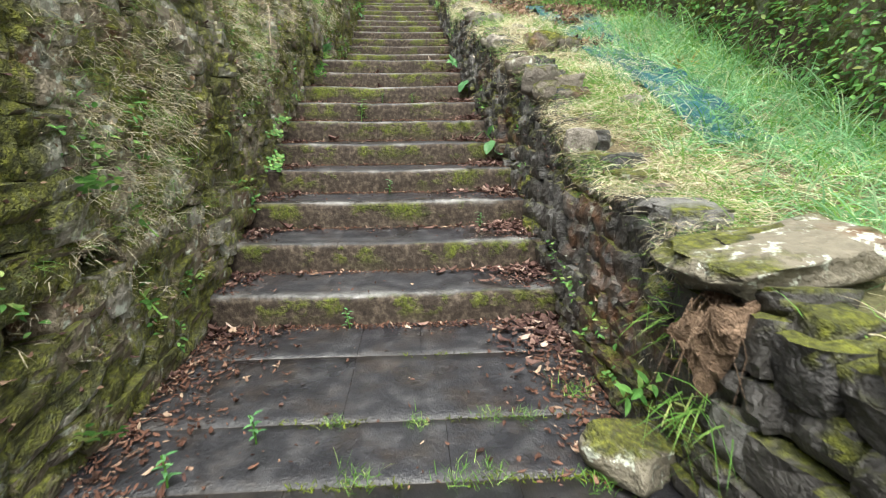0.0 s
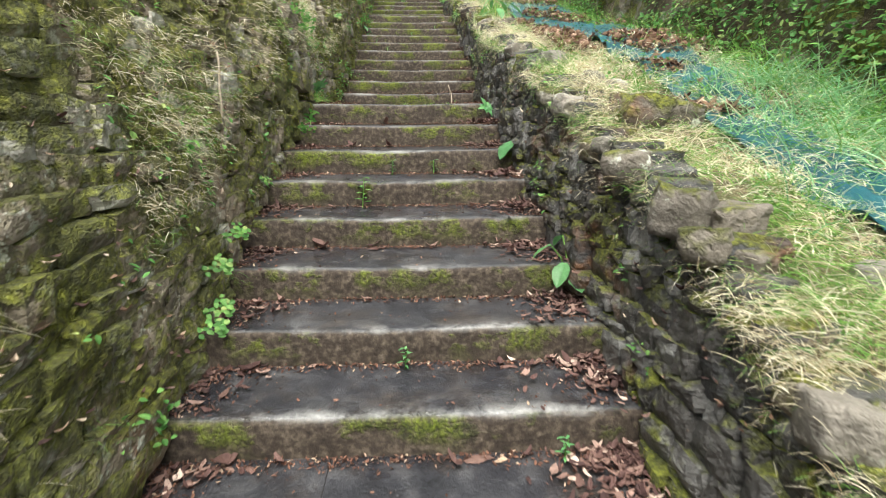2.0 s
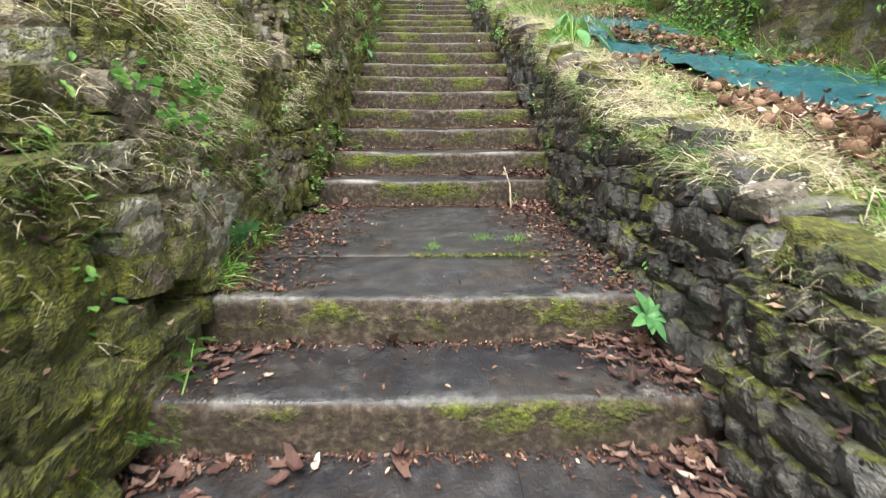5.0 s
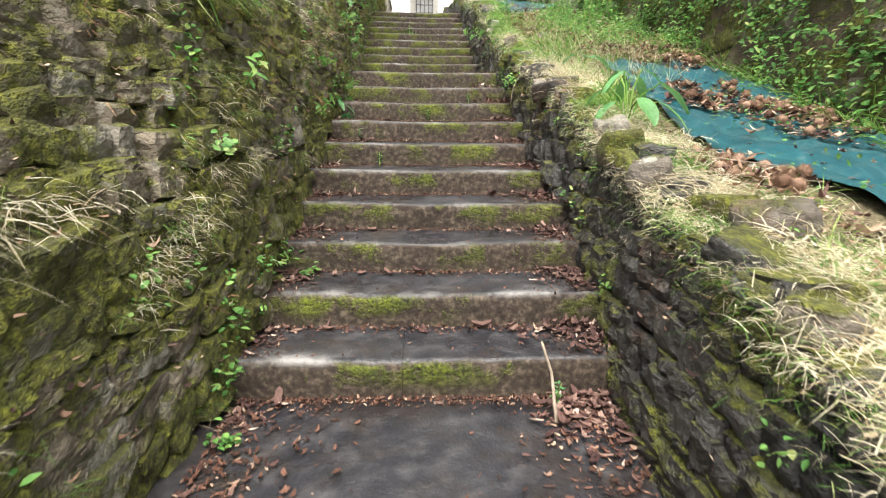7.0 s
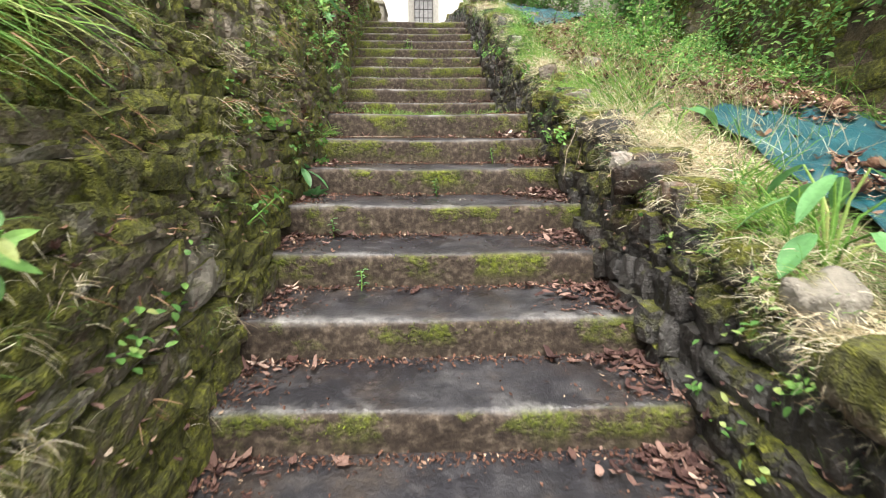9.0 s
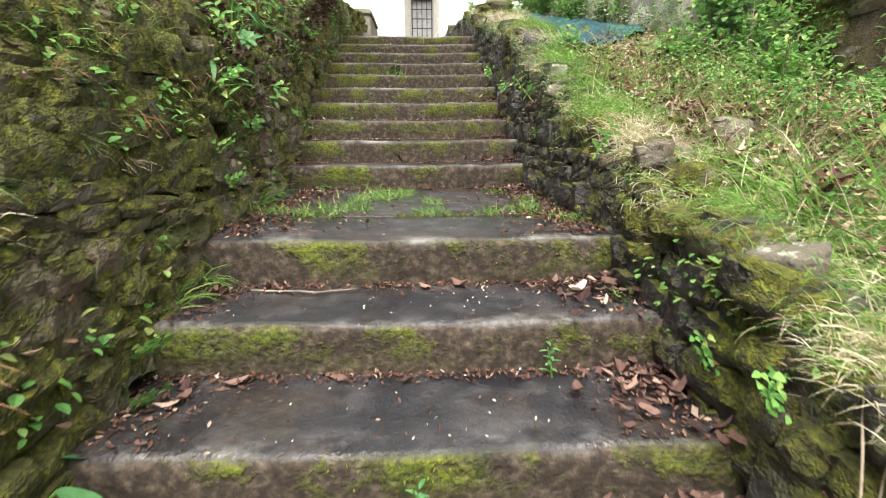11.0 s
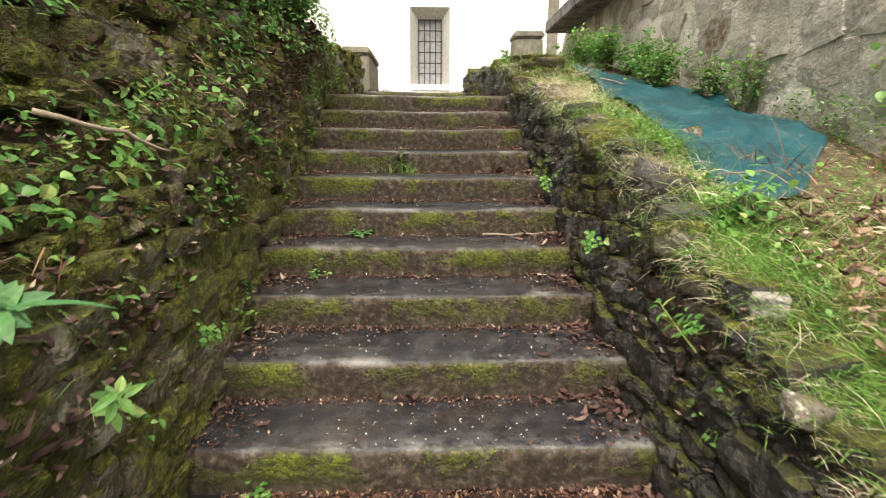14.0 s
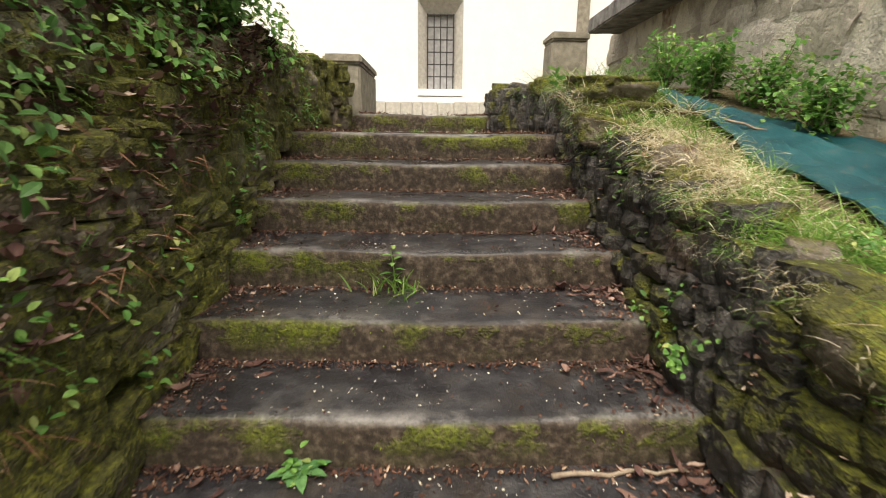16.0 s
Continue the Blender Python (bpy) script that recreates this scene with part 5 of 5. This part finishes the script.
# ---------- grass and moss in the landing joints ----------
sprig = thing("grass_tuft", "short bright grass tuft in a paving joint", "grass", "tufts in the paving")
h = Heap()
tuft(h, (0, 0, 0), 90, 0.07, np.random.default_rng(4), 0.42, (0, 0, 1), 0.0038, 0.45, 0.038)
h.made("grass", GRASS, sprig, kind="")
SPRIGS = [(-0.5, 13.21, 1.5), (-0.42, 13.3, 1.4), (-0.62, 13.05, 1.2), (-0.7, 12.57, 1.3), (-0.8, 12.52, 1), (-0.14, 12.55, 1.1), (0.16, 12.54, 1), (0.36, 12.65, 1.2), (-0.15, 12.98, 0.9), (0.3, 13.5, 0.9), (0.42, 13.0, 0.8), (-0.3, 13.4, 1.0),
          (-0.55, 12.7, 1.1), (0.02, 7.15, 0.7), (0.2, 7.1, 0.8), (-0.25, 6.95, 0.6), (-0.2, 1.3, 0.8), (0.1, 1.28, 0.7), (0.22, 1.28, 0.7), (0.27, 1.6, 0.6), (-0.3, 1.6, 0.5), (0.4, 1.6, 0.6), (0.55, 1.25, 0.8),
          (0.0, 1.59, 0.6), (0.62, 1.75, 0.9), (-1.0, 12.6, 1.1), (0.5, 12.3, 0.9), (-0.5, 16.13, 1.7), (-0.95, 18.9, 0.9), (-0.5, 18.95, 0.8), (0.0, 18.97, 0.9)]
sprig.matrix_world = pose(*SPRIGS[0][:2], tread(SPRIGS[0][1])) @ Matrix.Scale(SPRIGS[0][2], 4)
for i, (x, y, s) in enumerate(SPRIGS[1:]):
    c = copy_thing(sprig, pose(x, y, tread(y) - 0.004, 0, 0, i * 47))
    c.scale = (s, s, s)
joint_moss = Heap()
for y, x0, x1, n in ((1.597, -0.5, 0.6, 200), (1.267, -0.4, 0.7, 420), (2.127, -0.3, 0.5, 90), (6.803, -0.6, 0.3, 380), (12.503, -0.9, 0.5, 420)):
    for _ in range(n):
        x = rng.uniform(x0, x1)
        if noise.noise((x * 3, y, 1)) < -0.05:
            continue
        blade(joint_moss, (x, y + rng.normal() * 0.012, tread(y) - 0.004), (rng.normal() * 0.5, rng.normal() * 0.5, 1), rng.uniform(0.012, 0.03), 0.006, 0.4, rng)
for k, y in enumerate(STEP_Y[9:], 9):
    for _ in range(240 if k in (9, 19) else 110):
        x = rng.uniform(edge_left(y) + 0.15, edge_right(y) - 0.1)
        if noise.noise((x * 2.2, y * 1.7, 3)) < 0.05:
            continue
        blade(joint_moss, (x, y + 0.005 + rng.normal() * 0.004, STEP_Z[k] - rng.uniform(0.01, 0.11)), (rng.normal() * 0.4, -1, 0.3), rng.uniform(0.008, 0.018), 0.007, 0.6, rng)
joint_moss.made("joint_moss", MOSSCLUMP, None, "bright moss filling paving joints and riser faces", "moss")

# ---------- fallen leaves, burrs, petals, sticks ----------
dead, crumbs, petals, pale = Heap(), Heap(), Heap(), Heap()


def fallen(heap, x, y, z, size, flat=0.25):
    if size > 0.024:
        crumpled(heap, (x, y, z), size * rng.uniform(1.1, 1.7), size * rng.uniform(0.35, 0.7), rng, flat * 2)
        return
    a = rng.uniform(0, 6.28)
    leaf(heap, (x, y, z + 0.006), (math.cos(a), math.sin(a), rng.normal() * flat), (rng.normal() * 0.3, rng.normal() * 0.3, 1), size, size * rng.uniform(0.3, 0.6), rng, rng.uniform(-0.5, 0.3), rng.uniform(-0.2, 0.8))


def drift(x, y):
    """How thickly leaves and burrs lie on the bank."""
    heaps = max(math.exp(-((x - a) / c) ** 2 - ((y - b) / d) ** 2) for a, b, c, d in ((1.78, 9.85, 0.26, 0.4), (2.12, 9.35, 0.24, 0.45), (2.32, 8.3, 0.14, 0.45), (1.15, 8.35, 0.2, 0.45), (1.16, 7.5, 0.15, 0.4),
                                                                                       (1.9, 6.55, 0.45, 0.4), (1.5, 4.4, 0.22, 0.25), (1.9, 6.1, 0.4, 0.35), (1.55, 5.2, 0.15, 0.2), (2.0, 10.9, 0.3, 0.25), (1.15, 6.2, 0.22, 0.5), (1.3, 6.7, 0.3, 0.35)))
    return min(1.0, heaps * 1.25 * (0.75 + noise.noise((x * 3, y * 2, 21)))) if heaps > 0.3 else 0.02


for k, y in enumerate([1.2, *STEP_Y]):
    nxt = STEP_Y[k] if k < len(STEP_Y) else 21
    base = 0.0 if k == 0 else STEP_Z[k - 1]
    l, r = edge_left(y), edge_right(y)
    deep = nxt - y
    lots = np.interp(y, [2, 8, 11, 14, 17], [1.2, 1.0, 0.65, 0.3, 0.22])
    for _ in range(int(150 * lots * (2 if k in (0, 2) else 1))):
        fallen(dead, r - abs(rng.normal()) * 0.17, nxt - abs(rng.normal()) * min(deep, 0.5) * 0.4 - 0.01, base + rng.uniform(0, 0.025), rng.uniform(0.018, 0.062))
    for _ in range(int(40 * lots)):
        fallen(dead, l + abs(rng.normal()) * 0.14, nxt - abs(rng.normal()) * min(deep, 0.7) * 0.4 - 0.01, base, rng.uniform(0.025, 0.06))
    for _ in range(int(6 * lots)):
        fallen(dead, rng.uniform(l, r), nxt - rng.uniform(0.01, 0.07), base, rng.uniform(0.04, 0.1))
    for _ in range(1300 if deep < 0.6 else 2600):
        u = rng.random()
        if u < 0.5:
            x, yy = rng.uniform(l, r), nxt - abs(rng.normal()) * 0.035 - 0.004
        elif u < 0.75:
            x, yy = r - abs(rng.normal()) * 0.16, nxt - rng.uniform(0, deep)
        elif u < 0.95:
            x, yy = l + abs(rng.normal()) * 0.13, nxt - rng.uniform(0, deep)
        else:
            x, yy = rng.uniform(l, r), nxt - rng.uniform(0, deep)
        if yy < y + 0.01:
            continue
        fallen(crumbs, x, yy, base - 0.002, rng.uniform(0.008, 0.0235), 0.5)
    if deep > 1:
        for _ in range(1300):
            side = rng.random() < 0.5
            fallen(crumbs if rng.random() < 0.96 else dead, l + abs(rng.normal()) * 0.2 if side else r - abs(rng.normal()) * 0.2, rng.uniform(y + 0.02, nxt), base, rng.uniform(0.012, 0.036), 0.4)
    if y > 10.5:
        for _ in range(int((120 if deep < 0.6 else 230) * np.interp(y, [10.5, 13, 17], [0.25, 1.0, 1.0]))):
            fallen(petals, rng.uniform(l, r), nxt - rng.uniform(0.0, deep - 0.02), base, rng.uniform(0.007, 0.013), 0.3)
for _ in range(14000):
    y = rng.uniform(4.3, 11.3)
    x = rng.uniform(0.95, 1.75) if rng.random() < 0.4 else rng.uniform(1.6, 2.48)
    if rng.random() > drift(x, y) or on_stone(x, y):
        continue
    fallen(pale if rng.random() < 0.6 else dead, x, y, bank(x, y) + 0.03 + 0.06 * drift(x, y) * rng.random(), rng.uniform(0.03, 0.075), 0.6)
for _ in range(5000):
    y, x = rng.uniform(11, 14.1), rng.uniform(0.9, 2.4)
    fallen(pale if rng.random() < 0.5 else dead, x, y, bank(x, y) + rng.uniform(0.01, 0.13), rng.uniform(0.02, 0.06), 0.5)
for _ in range(2000):
    y = rng.uniform(12.6, 17.4)
    h = rng.uniform(0.5, max(0.55, left_top(y)))
    fallen(dead, left_face(y, h) + 0.03, y, ramp(y) + h, rng.uniform(0.03, 0.07), 0.6)
for _ in range(1500):
    y = rng.uniform(1.2, 14.0)
    h = rng.uniform(0.1, 1.5)
    fallen(pale if rng.random() < 0.4 else dead, left_face(y, h) + 0.02, y, ramp(y) + h, rng.uniform(0.012, 0.04), 0.6)
for _ in range(900):
    y = rng.uniform(2.0, 17.5)
    h = rng.uniform(0.3, 1.0) * right_top(y)
    fallen(pale if rng.random() < 0.5 else dead, right_face(y, h) - 0.01, y, ramp(y) + h, rng.uniform(0.012, 0.04), 0.6)
# single large pale leaves on the treads
for x, y, size in ((0.45, 4.57, 0.1), (-1.0, 4.92, 0.1), (0.27, 5.4, 0.11), (0.15, 2.84, 0.1), (0.43, 2.42, 0.09), (0.25, 8.56, 0.12), (-0.45, 8.97, 0.1), (-0.9, 8.55, 0.1), (0.33, 8.55, 0.08),
                   (-0.6, 2.85, 0.08), (-0.35, 4.55, 0.12), (0.2, 3.3, 0.06), (-0.95, 2.44, 0.08), (-0.05, 2.46, 0.06), (-1.0, 13.7, 0.1), (-0.2, 13.76, 0.05)):
    fallen(dead if size > 0.095 else pale, x, y, tread(y), size * 0.8, 0.4)
pale.made("bleached_leaves", LITTERLEAF, None, "dry bleached chestnut leaves drifted over the bank", "dead leaves")
dead.made("fallen_leaves", DEAD, None, "curled brown chestnut leaves lying in the corners", "dead leaves")
crumbs.made("leaf_crumbs", LITTER, None, "reddish-brown leaf crumbs and soil along the risers", "leaf litter")
petals.made("fallen_petals", PETAL, None, "tiny pale petals scattered over the upper steps", "petals")


def chestnut_burr(seed):
    r = np.random.default_rng(seed)
    owner = thing("chestnut_burr", "spiny brown open chestnut burr lying on the membrane", "burr", "chestnut burrs on the bank")
    spines = Heap()
    core, faces = rock_shape(seed + 90, 4, 0.15, 0.12)
    part("husk", core * 0.05, faces, BURR, owner, smooth=True)
    for _ in range(190):
        d = r.normal(size=3)
        d /= np.linalg.norm(d)
        a = np.cross(d, r.normal(size=3))
        a = a / np.linalg.norm(a) * 0.0016
        b = np.cross(d, a)
        tip = d * r.uniform(0.034, 0.045) + r.normal(size=3) * 0.003
        spines.add([d * 0.018 + a, d * 0.018 - a * 0.5 + b * 0.8, d * 0.018 - a * 0.5 - b * 0.8, tip], [(0, 1, 3), (1, 2, 3), (2, 0, 3)])
    spines.made("spiny_coat", BURR, owner, kind="")
    return owner


burr = chestnut_burr(1)
first = True
for _ in range(520):
    y, x = rng.uniform(5.8, 11.0), rng.uniform(1.0, 2.42)
    if drift(x, y) < 0.4:
        continue
    m = pose(x, y, bank(x, y) + 0.075, rng.uniform(0, 360), rng.uniform(0, 360), 0)
    if first:
        burr.matrix_world, first = m, False
    else:
        copy_thing(burr, m)
for x, y in ((0.58, 7.15), (0.5, 5.8), (0.62, 1.45), (0.5, 6.2)):
    copy_thing(burr, pose(x, y, tread(y) + 0.022, 20, 40, y * 30))


def stick(label, points, r0, r1, name="stick"):
    pts = [Vector(p) for p in points]
    fine = []
    for a, b in zip(pts, pts[1:]):
        for i in range(4):
            fine.append(a.lerp(b, i / 4) + Vector(noise.noise_vector(a * 3 + Vector((i, 0, 0)))) * r0 * 1.2)
    fine.append(pts[-1])
    v, f = tube(fine, [r0 + (r1 - r0) * i / (len(fine) - 1) for i in range(len(fine))], 6)
    tagged(part(name, v, f, TWIG, smooth=True), label, "stick", "fallen sticks")


stick("pale bent stick leaning against a riser", [(0.3, 8.0, 1.805), (0.31, 8.12, 1.92), (0.27, 8.2, 2.08)], 0.009, 0.006)
stick("thin dry bramble stem hanging off the wall", [(0.78, 10.95, 3.56), (0.64, 10.85, 3.5), (0.54, 10.72, 3.36), (0.5, 10.62, 3.2)], 0.0035, 0.0015)
stick("thin dry bramble stem hanging off the wall", [(0.76, 10.97, 3.54), (0.66, 10.8, 3.44), (0.6, 10.75, 3.24)], 0.003, 0.0015)
stick("pale dry stick lying at a riser foot", [(0.05, 15.3, 4.32), (0.3, 15.32, 4.32), (0.48, 15.31, 4.335)], 0.009, 0.005)
stick("dry stick lying on a mossy step", [(-0.85, 11.86, 3.42), (-0.6, 11.82, 3.42), (-0.45, 11.86, 3.418)], 0.004, 0.002)
stick("grey broken branch lying on the membrane", [(1.05, 16.9, bank(1.05, 16.9) + 0.03), (1.25, 16.75, bank(1.25, 16.75) + 0.035), (1.42, 16.6, bank(1.42, 16.6) + 0.03)], 0.012, 0.006)
stick("dead grey twig on the bank", [(0.74, 13.7, 4.38), (0.78, 13.95, 4.56), (0.84, 14.1, 4.68)], 0.009, 0.005)
stick("dead grey twig jutting from the wall", [(-1.27, 13.45, 4.98), (-1.14, 13.6, 4.93), (-1.08, 13.7, 4.88)], 0.009, 0.004)
stick("dead bramble stem on the bank", [(0.95, 14.3, 4.78), (1.1, 14.2, 4.8), (1.2, 14.0, 4.7)], 0.004, 0.002)
stick("pale dead stalk leaning on the wall", [(-1.16, 4.42, 1.5), (-1.15, 4.46, 1.75), (-1.16, 4.5, 2.0)], 0.009, 0.006)
for i in range(5):
    y = 8.6 + 0.13 * i * math.cos(i)
    stick("bleached dry stalk lying on the wall top", [(0.72, y, bank(0.75, y) + 0.03 + 0.006 * i), (1.0, y - 0.04, bank(1.0, y) + 0.07), (1.3, y - 0.1 + 0.2 * math.sin(i * 2), bank(1.3, y) + 0.05)], 0.004, 0.002, "dry_stalk")
roots = thing("root_clump", "brown soil and hanging roots under the capping slab", "roots", at=pose(0.76, 1.2, 0.6))
v, f = rock_shape(77, 9, 0.3, 0.4)
part("soil", v * np.array((0.2, 0.18, 0.26)) + np.array((0.06, 0.02, -0.12)), f, ROOTSOIL, roots)
for i in range(14):
    a, b = rng.normal() * 0.06, rng.normal() * 0.06
    part("root", *tube([(a, b - 0.06, 0.0), (a - 0.02 + rng.normal() * 0.03, b - 0.08, -0.09), (a - 0.03 + rng.normal() * 0.05, b - 0.09, -0.14 - rng.random() * 0.12)], [0.0018, 0.0012, 0.0005], 5), ROOTSOIL, roots)
